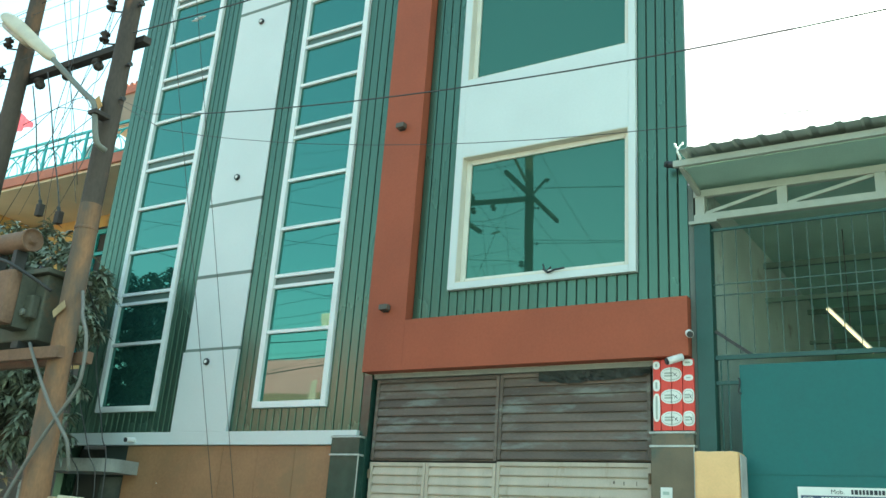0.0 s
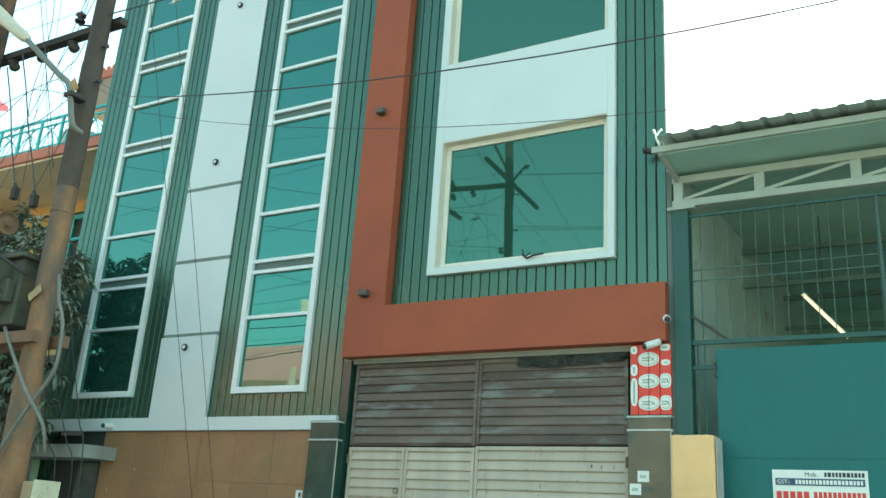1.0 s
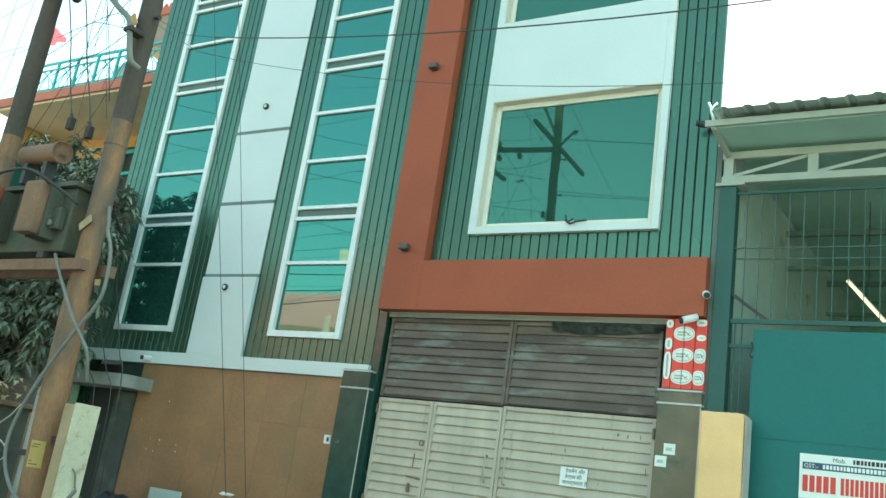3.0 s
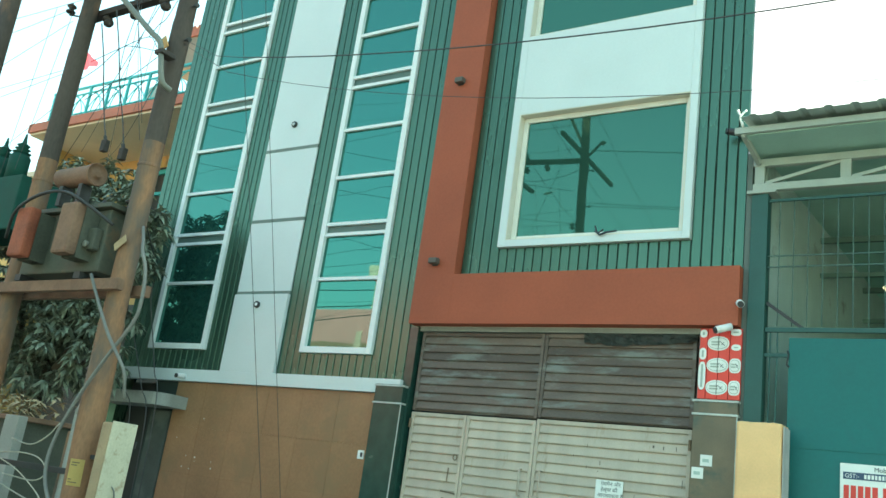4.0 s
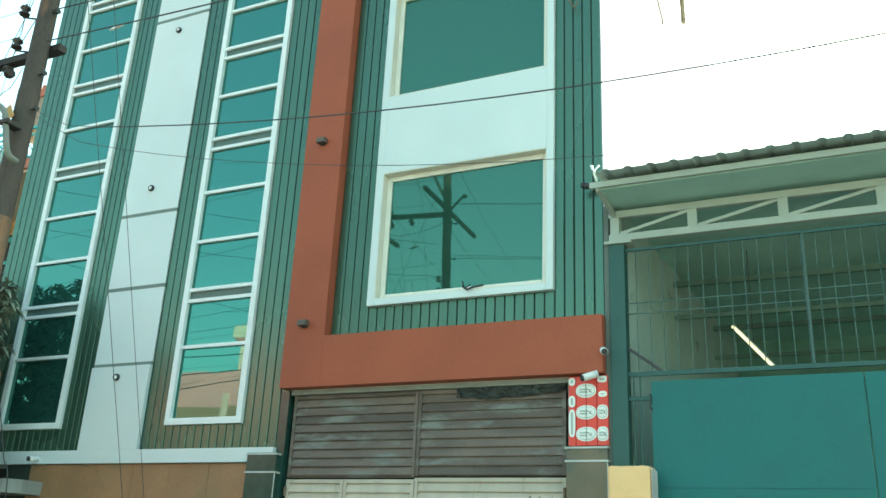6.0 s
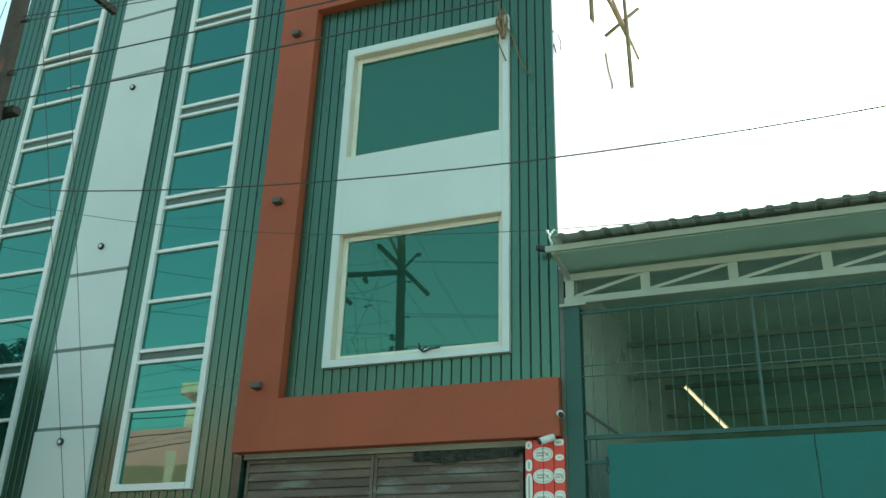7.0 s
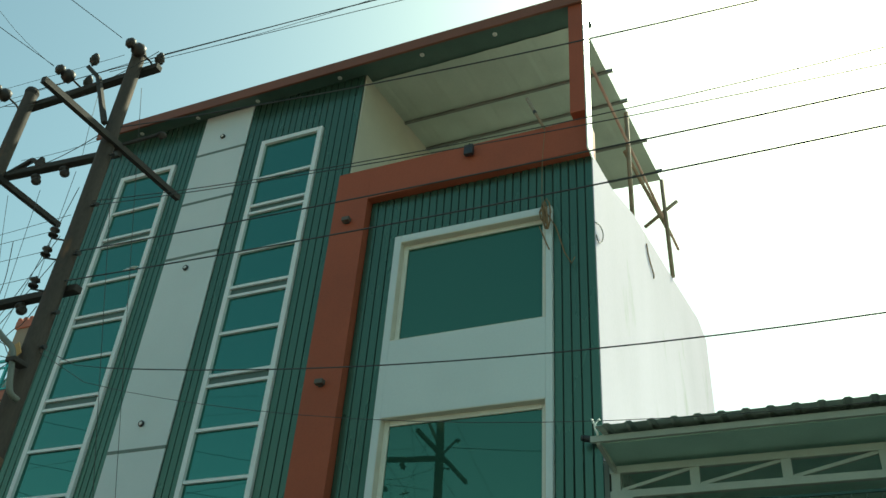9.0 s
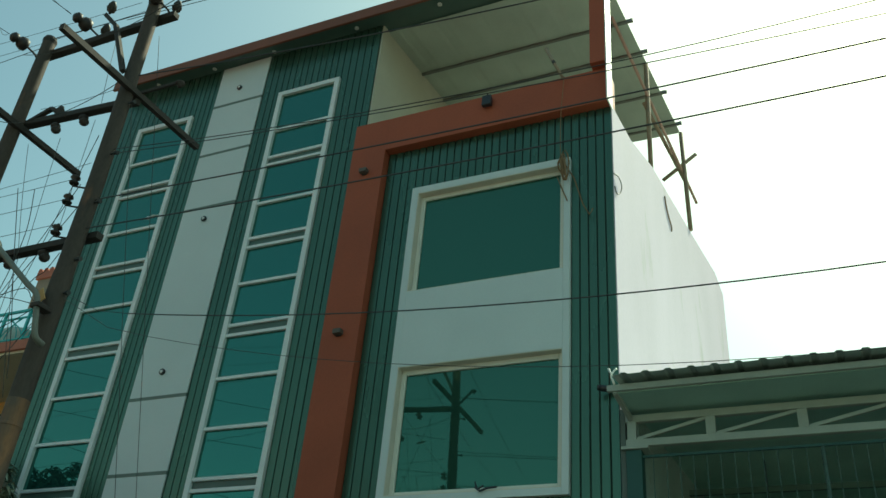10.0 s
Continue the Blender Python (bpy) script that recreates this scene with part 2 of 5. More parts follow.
PIER_DARK = mat("dusty_dark_stone", (0.058, 0.07, 0.06), 0.7, 0, 0.35, 3, 0.2, stain=(0.10, 0.11, 0.095), stain_at=0.55)
SHED_BACK = mat("green_washed_plaster", (0.24, 0.42, 0.33), 0.85, 0, 0.2, 1.5, 0.2, stain=(0.2, 0.25, 0.21), stain_at=0.58)
INNER_STEEL = mat("dusty_green_steel", (0.13, 0.20, 0.165), 0.7, 0, 0.15, 3, 0.1)
FLAG = mat("faded_red_cloth", (0.80, 0.30, 0.36), 0.8)
LAMP_BODY = mat("dull_brown_lamp_body", (0.10, 0.085, 0.07), 0.6)
RAFTER = mat("dull_grey_steel", (0.20, 0.20, 0.18), 0.6, 0.2)
SHED_SOFFIT = mat("dusty_green_lining", (0.40, 0.58, 0.50), 0.7, 0, 0.15, 1.2, 0.05)
BLUE_BOX = mat("blue_printed_box", (0.02, 0.20, 0.36), 0.5)
TUBE = glow("warm_tube_light", (1.0, 0.80, 0.55), 0.4)
LAMP_HEAD = mat("aged_lamp_housing", (0.55, 0.50, 0.38), 0.5, 0, 0.15, 5, 0.06)
ARM_GREY = mat("dull_grey_pipe", (0.16, 0.165, 0.14), 0.6, 0.1, 0.2, 6, 0.08)
ORANGE_TAG = mat("orange_tag", (0.62, 0.36, 0.14), 0.6)
LAMP_LENS = mat("dusty_lamp_bowl", (0.36, 0.29, 0.22), 0.35, 0, 0.3, 8, 0.05)
DOWNLIGHT = mat("dull_downlight_lens", (0.6, 0.6, 0.58), 0.3)


# ---- building blocks ----
def box(bm, x0, x1, y0, y1, z0, z1, bevel=0.0):
    made = bmesh.ops.create_cube(bm, size=1)["verts"]
    bmesh.ops.transform(bm, matrix=Matrix.Translation(((x0 + x1) / 2, (y0 + y1) / 2, (z0 + z1) / 2)) @ Matrix.Diagonal((abs(x1 - x0), abs(y1 - y0), abs(z1 - z0), 1)), verts=made)
    if bevel:
        edges = list({e for v in made for e in v.link_edges})
        bmesh.ops.bevel(bm, geom=edges, offset=bevel, segments=2, affect="EDGES", profile=0.6)
    return bm


def rod(bm, a, b, r0, r1=None, sides=10):
    """A tapered round bar from a to b."""
    a, b = Vector(a), Vector(b)
    r1 = r0 if r1 is None else r1
    m = Matrix.Translation((a + b) / 2) @ (b - a).to_track_quat("Z", "Y").to_matrix().to_4x4()
    bmesh.ops.create_cone(bm, cap_ends=True, segments=sides, radius1=r0, radius2=r1, depth=(b - a).length, matrix=m)
    return bm


def beam(bm, a, b, w, h, bevel=0.0):
    """A square bar from a to b, w wide and h high."""
    a, b = Vector(a), Vector(b)
    d = (b - a).normalized()
    side = d.cross(Vector((0, 0, 1)))
    side = side.normalized() if side.length > 1e-3 else Vector((1, 0, 0))
    up = side.cross(d).normalized()
    m = Matrix((side, d, up)).transposed().to_4x4()
    made = bmesh.ops.create_cube(bm, size=1)["verts"]
    bmesh.ops.transform(bm, matrix=Matrix.Translation((a + b) / 2) @ m @ Matrix.Diagonal((w, (b - a).length, h, 1)), verts=made)
    if bevel:
        bmesh.ops.bevel(bm, geom=list({e for v in made for e in v.link_edges}), offset=bevel, segments=2, affect="EDGES")
    return bm


def tube(bm, pts, r, sides=6):
    """A round bar that follows the points."""
    pts = [Vector(p) for p in pts]
    rings = []
    ref = Vector((0.31, 0.57, 0.76))
    for i, p in enumerate(pts):
        d = (pts[min(i + 1, len(pts) - 1)] - pts[max(i - 1, 0)]).normalized()
        u = d.cross(ref).normalized()
        v = d.cross(u)
        rings.append([bm.verts.new(p + r * (math.cos(k * math.tau / sides) * u + math.sin(k * math.tau / sides) * v)) for k in range(sides)])
    for a, b in zip(rings, rings[1:]):
        for k in range(sides):
            bm.faces.new((a[k], a[(k + 1) % sides], b[(k + 1) % sides], b[k]))
    bm.faces.new(rings[0][::-1]), bm.faces.new(rings[-1])
    return bm


def eased(pts, k=5):
    """More points on a smooth curve through the given ones."""
    p = [Vector(q) for q in pts]
    p = [2 * p[0] - p[1]] + p + [2 * p[-1] - p[-2]]
    out = []
    for a, b, c, d in zip(p, p[1:], p[2:], p[3:]):
        for i in range(k):
            t = i / k
            out.append(0.5 * (2 * b + (c - a) * t + (2 * a - 5 * b + 4 * c - d) * t * t + (3 * b - a - 3 * c + d) * t ** 3))
    return out + [p[-2]]


def lathe(bm, base, profile, axis=(0, 0, 1), sides=14):
    """A turned shape: (radius, height) pairs along an axis from base."""
    m = Matrix.Translation(base) @ Vector(axis).to_track_quat("Z", "Y").to_matrix().to_4x4()
    rings = [[bm.verts.new(m @ Vector((r * math.cos(k * math.tau / sides), r * math.sin(k * math.tau / sides), h))) for k in range(sides)] for r, h in profile]
    for a, b in zip(rings, rings[1:]):
        for k in range(sides):
            bm.faces.new((a[k], a[(k + 1) % sides], b[(k + 1) % sides], b[k]))
    bm.faces.new(rings[0][::-1]), bm.faces.new(rings[-1])
    return bm


def prism(bm, outline, z0, z1):
    """A plan outline raised from z0 to z1."""
    low, high = [bm.verts.new((x, y, z0)) for x, y in outline], [bm.verts.new((x, y, z1)) for x, y in outline]
    k = len(outline)
    bm.faces.new(low[::-1]), bm.faces.new(high)
    for i in range(k):
        bm.faces.new((low[i], low[(i + 1) % k], high[(i + 1) % k], high[i]))
    return bm


def mesh(bm, smooth=False):
    bmesh.ops.recalc_face_normals(bm, faces=bm.faces)
    me = bpy.data.meshes.new("shape")
    bm.to_mesh(me)
    bm.free()
    if smooth:
        for p in me.polygons:
            p.use_smooth = len(p.vertices) == 4
    return me


def part(name, bm, material, parent=None, label="", smooth=False):
    me = bm if isinstance(bm, bpy.types.Mesh) else mesh(bm, smooth)
    if not me.materials:
        me.materials.append(material)
    ob = new(name, me)
    if parent:
        ob.parent = parent
        ob.matrix_parent_inverse = parent.matrix_basis.inverted()
    if label:
        tagged(ob, label)
    return ob


def root(name, at, label, category, group="", kind=""):
    ob = new(name)
    ob.empty_display_size = 0.2
    ob.matrix_basis = Matrix.Translation(at)
    return tagged(ob, label, category, group, kind)


def B():
    return bmesh.new()


def sag(a, b, drop, k=16):
    """Points of a hanging line."""
    a, b = Vector(a), Vector(b)
    return [a.lerp(b, i / k) - Vector((0, 0, 4 * drop * (i / k) * (1 - i / k))) for i in range(k + 1)]


def text(name, body, size, m, material, parent):
    cu = bpy.data.curves.new("lettering", "FONT")
    cu.body, cu.size, cu.extrude = body, size, 0.0006
    tmp = bpy.data.objects.new("lettering", cu)
    me = bpy.data.meshes.new_from_object(tmp)
    bpy.data.objects.remove(tmp)
    me.transform(m)
    me.materials.clear()
    return part(name, me, material, parent)


# ---- ground and street ----
tagged(part("ground", box(B(), -400, 400, -400, 400, -0.3, -0.06), ASPHALT), "dusty earth and asphalt ground to the horizon", "ground", kind="structure")
tagged(part("road", box(B(), -120, 120, -13.5, -6.2, -0.058, 0.0), ASPHALT), "dusty patched asphalt road along the buildings", "road", kind="structure")
tagged(part("pavement", box(B(), -120, 120, -6.2, 0.0, -0.058, 0.06), CONCRETE), "dusty concrete strip between road and buildings", "pavement", kind="structure")
tagged(part("boundary_wall", box(B(), -13.0, 60, -17.4, -17.1, -0.06, 2.6), SHED_WALL), "plain grey plastered wall across the road", "wall", kind="structure")

# ---- main building ----
SL = 0.062                                   # the plot's sides lean this much in plan
XL, XR, XB = -12.95, -2.11, -6.56            # left and right edges, left edge of the terracotta frame
BX0, BX1 = -5.99, -2.11                      # ribbed field inside the frame
Z_LEDGE, Z_TOP = 3.13, 14.45
house = root("factory_building", (-7.5, 4, 0), "four-storey factory with green ribbed cladding, white panels and terracotta frame", "building")
DEPTH = 7.9


def side_x(x, y):
    return x + SL * y


# walls behind the cladding, with the gateway and the terrace left open
body = B()
prism(body, [(XL, 0.03), (XB - 0.02, 0.03), (side_x(XB, DEPTH), DEPTH), (XL, DEPTH)], Z_LEDGE, Z_TOP - 0.01)
part("rear_mass", body, CLAD_GAP, house)
OX0, OX1 = -5.295, -2.845                    # openings of the two large windows
W_LOW, W_HIGH = (5.095, 6.97), (8.22, 10.06)
upper = B()
prism(upper, [(XB - 0.015, 0.16), (XR - 0.05, 0.16), (side_x(XR, DEPTH) - 0.05, DEPTH), (side_x(XB, DEPTH), DEPTH)], 3.9, 11.05)
part("upper_wall", upper, CLAD_GAP, house)


def round_openings(bm, x0, x1, z0, z1, y0, y1):
    """A wall skin from x0 to x1 and z0 to z1 that leaves the two large windows open."""
    box(bm, x0, OX0, y0, y1, z0, z1)
    box(bm, OX1, x1, y0, y1, z0, z1)
    for a, b in ((z0, W_LOW[0]), (W_LOW[1], W_HIGH[0]), (W_HIGH[1], z1)):
        box(bm, OX0, OX1, y0, y1, a, b)
    return bm


part("window_wall", round_openings(B(), XB - 0.015, XR - 0.05, 3.9, 11.05, 0.03, 0.158), WALL_CREAM, house)
low = B()
prism(low, [(-11.9, 0.06), (-6.70, 0.06), (-6.70, 6), (-11.9, 6)], -0.05, Z_LEDGE - 0.01)
part("lower_wall", low, CLAD_GAP, house)
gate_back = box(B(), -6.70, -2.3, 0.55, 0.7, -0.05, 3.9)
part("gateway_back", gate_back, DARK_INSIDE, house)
side = B()
pts = [(0.032, -0.05), (0.032, 11.12), (1.0, 11.17), (2.3, 11.55), (5.0, 11.87), (7.2, 12.16), (7.9, 11.98), (7.9, -0.05)]
a = [side.verts.new((side_x(XR, y), y - 0.0, z)) for y, z in pts]
b = [side.verts.new((side_x(XR, y) - 0.05, y, z)) for y, z in pts]
side.faces.new(a), side.faces.new(b[::-1])
for i in range(len(pts)):
    j = (i + 1) % len(pts)
    side.faces.new((a[i], a[j], b[j], b[i]))
part("side_wall", side, WALL_SIDE, house, "rain-streaked whitewashed side wall")

# terracotta frame round the right-hand field
frame_bm = B()
FX0, FY = -6.635, -0.16
box(frame_bm, FX0, BX0, FY, 0.028, 3.905, 11.755, 0.002)
part("frame_upright", frame_bm, RUST, house, "terracotta upright of the frame")
part("frame_sill", box(B(), BX0 + 0.001, XR, FY, 0.028, 3.905, 4.605, 0.002), RUST, house, "terracotta lower bar of the frame")
part("frame_head", box(B(), BX0 + 0.001, XR, FY, 0.25, 11.075, 11.755, 0.006), RUST, house, "terracotta upper bar of the frame")
part("gateway_lintel", box(B(), XB + 0.01, XR - 0.02, 0.028, 0.6, 3.84, 3.90), CONCRETE, house)
part("gateway_jamb", box(B(), -6.70, XB - 0.002, 0.0, 0.55, -0.05, 3.88), GRANITE, house, "dark granite return beside the gate")

# white band under the cladding, and the stone below it
part("ledge", box(B(), -12.74, -6.69, -0.07, 0.05, 2.93, Z_LEDGE - 0.004, 0.004), WHITE, house, "white band under the cladding")
stone = part("stone_wall", box(B(), -11.27, -7.08, 0.0, 0.055, -0.05, 2.925), JOINT, house, "brown polished stone tiles")
for x, z, w, h in ((-10.77, 1.58, 0.02, 0.05), (-10.60, 1.56, 0.018, 0.03), (-10.51, 1.74, 0.03, 0.025), (-11.02, 2.02, 0.018, 0.04), (-10.11, 1.60, 0.025, 0.04), (-10.13, 1.70, 0.015, 0.02), (-10.48, 2.35, 0.02, 0.015), (-10.72, 1.75, 0.015, 0.03), (-10.50, 1.68, 0.012, 0.02)):
    part("paint_chip", lathe(B(), (x, -0.0145, z), [(w * 0.5, 0), (w * 0.45, 0.002), (w * 0.2, 0.003)], (0, -1, 0), 7), PAPER, stone)
nose = [(-11.22 + 0.27 * math.cos(radians(t)), -0.30 + 0.27 * math.sin(radians(t))) for t in range(0, -91, -15)]
part("canopy", prism(B(), [(-12.7, 0.0), (-10.95, 0.0)] + nose + [(-12.7, -0.57)], 2.46, 2.66), CONCRETE, house, "weathered concrete door canopy")
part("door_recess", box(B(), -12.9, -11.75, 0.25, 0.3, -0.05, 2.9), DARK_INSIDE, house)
part("door_pier", box(B(), -11.75, -11.28, -0.04, 0.06, -0.05, 2.42, 0.01), PIER_DARK, house, "dusty grey-green pier beside the door")
part("corner_pier", box(B(), XL, -12.76, 0.0, 0.3, -0.05, Z_LEDGE), CLAD, house)


def pier(x0, x1, material, line_zs, top, label):
    ob = part("gate_pier", box(B(), x0, x1, -0.10, 0.10, -0.05, top, 0.008), material, house, label)
    for z in line_zs:
        part("joint_line", box(B(), x0 - 0.012, x1 + 0.012, -0.115, 0.11, z - 0.012, z + 0.012, 0.004), JOINT_PALE, ob)
    # thin pale strip painting the highlight along the polished corner
    part("corner_highlight", box(B(), x1 - 0.010, x1 + 0.004, -0.104, -0.092, 0.06, line_zs[0] - 0.013, 0.003), JOINT_PALE, ob)
    return ob


pier(-7.08, -6.60, GRANITE, (2.79, 3.03), 3.05, "dark green granite gate pier with pale joints")
pier(-2.575, -2.085, GRANITE_BROWN, (2.90, 3.05), 3.07, "brown granite gate pier with pale joints")
part("pier_head", box(B(), -2.565, -2.09, -0.03, 0.10, 3.07, 3.88), CONCRETE, house)

# roof: overhanging edge, terrace ceiling and the column at the open corner
OV = -0.36
eave = part("roof_edge", box(B(), XL - 0.1, XR + 0.02, OV, OV + 0.05, 14.37, 14.62, 0.006), FASCIA, house, "terracotta roof fascia")
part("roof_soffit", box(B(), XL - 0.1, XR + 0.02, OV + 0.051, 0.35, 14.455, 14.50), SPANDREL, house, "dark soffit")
part("corner_column", box(B(), -2.36, XR + 0.0, OV + 0.06, -0.04, 11.79, 14.45, 0.006), RUST, house, "terracotta corner column")
part("column_cheek", box(B(), XR + 0.001, XR + 0.02, OV + 0.06, 0.02, 11.0, 14.45), WHITE, house)
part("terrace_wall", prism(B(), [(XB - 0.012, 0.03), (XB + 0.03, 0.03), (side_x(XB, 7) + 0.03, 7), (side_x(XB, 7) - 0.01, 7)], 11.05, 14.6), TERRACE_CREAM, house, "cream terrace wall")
for x in (-12.0, -10.51, -9.01, -7.08, -5.29, -3.81):
    light = part("soffit_light", lathe(B(), (x, -0.10, 14.452), [(0.045, 0), (0.045, -0.012), (0.03, -0.016)]), CAM_WHITE, house, "small round soffit light")
    part("lens", lathe(B(), (x, -0.10, 14.434), [(0.028, 0), (0.026, -0.006)]), DOWNLIGHT, light)

# sheet roof over the terrace, ribbed, rising to the back, with its purlins
def ribbed_sheet(bm, p00, px, py, ribs, height, thick=0.004):
    """A sheet from the corner p00 along px and py, with raised ribs that run along py."""
    p00, px, py = Vector(p00), Vector(px), Vector(py)
    up = px.cross(py).normalized()
    up = up if up.z > 0 else -up
    prof = []
    for i in range(ribs):
        for f, h in ((0.0, 0), (0.30, 0), (0.40, 1), (0.60, 1), (0.70, 0)):
            prof.append(((i + f) / ribs, h * height))
    prof.append((1.0, 0))
    lo = [[bm.verts.new(p00 + px * u + py * v + up * h) for u, h in prof] for v in (0, 1)]
    hi = [[bm.verts.new(p00 + px * u + py * v + up * (h + thick)) for u, h in prof] for v in (0, 1)]
    for i in range(len(prof) - 1):
        bm.faces.new((lo[0][i], lo[0][i + 1], lo[1][i + 1], lo[1][i]))
        bm.faces.new((hi[0][i], hi[1][i], hi[1][i + 1], hi[0][i + 1]))
        bm.faces.new((lo[0][i], hi[0][i], hi[0][i + 1], lo[0][i + 1]))
        bm.faces.new((lo[1][i], lo[1][i + 1], hi[1][i + 1], hi[1][i]))
    for i in (0, -1):
        bm.faces.new((lo[0][i], lo[1][i], hi[1][i], hi[0][i]))
    return bm


terrace_roof = part("terrace_roof", ribbed_sheet(B(), (XB, 0.2, 14.42), (4.33, 0, 0), (SL * 5.2, 5.25, 0.42), 6, 0.008), SHEET_PALE, house, "pale ribbed sheet roof over the terrace")
for y in (1.55, 2.50, 3.9, 5.1):
    z = 14.40 + y * 0.085
    part("purlin", beam(B(), (side_x(XB, y) + 0.03, y, z - 0.02), (side_x(XR, y) - 0.01, y, z - 0.02), 0.05, 0.07), RAFTER, terrace_roof)
part("rear_eave", box(B(), XL, XB, 0.36, 7.9, 14.46, 14.56), CONCRETE, house)

# posts and braces under the free edge of the sheet roof
def pole_part(name, a, b, r, material, parent):
    return part(name, rod(B(), a, b, r, sides=8), material, parent, smooth=True)


XS = -1.93
pole_part("roof_post", (XS + 0.14, 5.0, 11.9), (XS + 0.10, 5.0, 14.45), 0.045, BAMBOO, house)
pole_part("roof_post", (XS - 0.20, 3.0, 11.6), (XS - 0.16, 2.9, 14.65), 0.045, BAMBOO, house)
pole_part("roof_brace", (XS - 0.36, 1.0, 14.12), (XS + 0.17, 6.0, 13.25), 0.03, PIPE_PINK, house)
pole_part("roof_brace", (XS - 0.30, 3.2, 13.9), (XS + 0.10, 5.4, 13.3), 0.04, BAMBOO, house)
pole_part("roof_brace", (XS - 0.34, 5.0, 13.27), (XS + 0.38, 5.0, 13.80), 0.04, BAMBOO, house)

# ---- strips of windows ----
S_Z0, S_Z1 = 3.47, 13.285
MULLIONS = (4.63, 6.32, 7.16, 8.91, 10.59, 12.31)
SPANDRELS = ((5.35, 5.53), (7.93, 8.12), (9.65, 9.84), (11.47, 11.65))


def window_strip(x0, x1):
    w = 0.095
    strip = part("window_strip", box(B(), x0, x0 + w, -0.05, 0.03, S_Z0, S_Z1, 0.006), FRAME, house, "tall white-framed strip of teal reflective panes")
    part("jamb", box(B(), x1 - w, x1, -0.05, 0.03, S_Z0, S_Z1, 0.006), FRAME, strip)
    part("head", box(B(), x0 + w + 0.001, x1 - w - 0.001, -0.05, 0.03, S_Z1 - w, S_Z1, 0.006), FRAME, strip)
    part("sill", box(B(), x0 + w + 0.001, x1 - w - 0.001, -0.055, 0.03, S_Z0, S_Z0 + w, 0.006), FRAME, strip)
    zs = [S_Z0 + w]
    bars = sorted([(z - 0.027, z + 0.027, False) for z in MULLIONS] + [(a - 0.025, b + 0.025, True) for a, b in SPANDRELS])
    for lo, hi, double in bars:
        if double:
            part("mullion", box(B(), x0 + w + 0.001, x1 - w - 0.001, -0.035, 0.03, lo, lo + 0.055, 0.004), FRAME, strip)
            part("mullion", box(B(), x0 + w + 0.001, x1 - w - 0.001, -0.035, 0.03, hi - 0.055, hi, 0.004), FRAME, strip)
            part("spandrel", box(B(), x0 + w + 0.002, x1 - w - 0.002, 0.005, 0.03, lo + 0.056, hi - 0.056), SPANDREL, strip)
        else:
            part("mullion", box(B(), x0 + w + 0.001, x1 - w - 0.001, -0.035, 0.03, lo, hi, 0.004), FRAME, strip)
        zs += [lo, hi]
    zs.append(S_Z1 - w)
    for z0, z1 in zip(zs[::2], zs[1::2]):
        pane = part("pane", box(B(), x0 + w - x1 + w, x1 - w - x0 - w, -0.008, 0.008, z0 - z1, z1 - z0), GLASS, strip)
        pane.scale = (0.5, 0.5, 0.5)
        pane.location = ((x0 + x1) / 2, 0.016, (z0 + z1) / 2)
        pane.rotation_euler = (random.uniform(-0.003, 0.003), 0, random.uniform(-0.003, 0.003))


window_strip(-12.22, -10.80)
window_strip(-8.69, -7.31)

# ---- white panels between the strips ----
P0, P1 = -10.303, -9.12
cuts = (Z_LEDGE, 4.424, 5.672, 6.957, 10.77, 12.08, 13.35, 14.45)
part("panel_backing", box(B(), P0, P1, 0.0, 0.029, Z_LEDGE, Z_TOP), SPANDREL, house)
for z in cuts[1:-1]:
    part("joint_strip", box(B(), P0 + 0.002, P1 - 0.002, -0.034, -0.001, z - 0.027, z + 0.027), JOINT_STRIP, house)
for z0, z1 in zip(cuts, cuts[1:]):
    low_panel = z0 == Z_LEDGE
    part("white_panel", box(B(), P0 + 0.002, P1 - 0.002, -0.068 if low_panel else -0.03, -0.002, z0 - 0.003 if low_panel else z0 + 0.028, z1 - 0.028, 0.004), WHITE, house)
for z in (4.22, 7.41, 10.49, 13.74):
    knob = part("panel_light", lathe(B(), (-9.74, -0.069 if z < 4.4 else -0.031, z), [(0.055, 0), (0.055, 0.03), (0.045, 0.04)], (0, -1, 0)), BLACK, house, "small round black wall light")
    part("lens", lathe(B(), (-9.735, -0.110 if z < 4.4 else -0.072, z - 0.005), [(0.03, 0), (0.02, 0.012)], (0, -1, 0)), CAM_WHITE, knob)

# ---- large windows in the white panel ----
WX0, WX1 = -5.41, -2.75


def panel_piece(x0, x1, z0, z1, y0=-0.07):
    return part("white_panel", box(B(), x0, x1, y0, 0.029, z0, z1, 0.004), WHITE, house)


panel_piece(WX0, OX0 - 0.001, 5.0, 10.185)
panel_piece(OX1 + 0.001, WX1, 5.0, 10.185)
panel_piece(OX0, OX1, 5.0, W_LOW[0])
panel_piece(OX0, OX1, W_LOW[1], W_HIGH[0])
panel_piece(OX0, OX1, W_HIGH[1], 10.185)


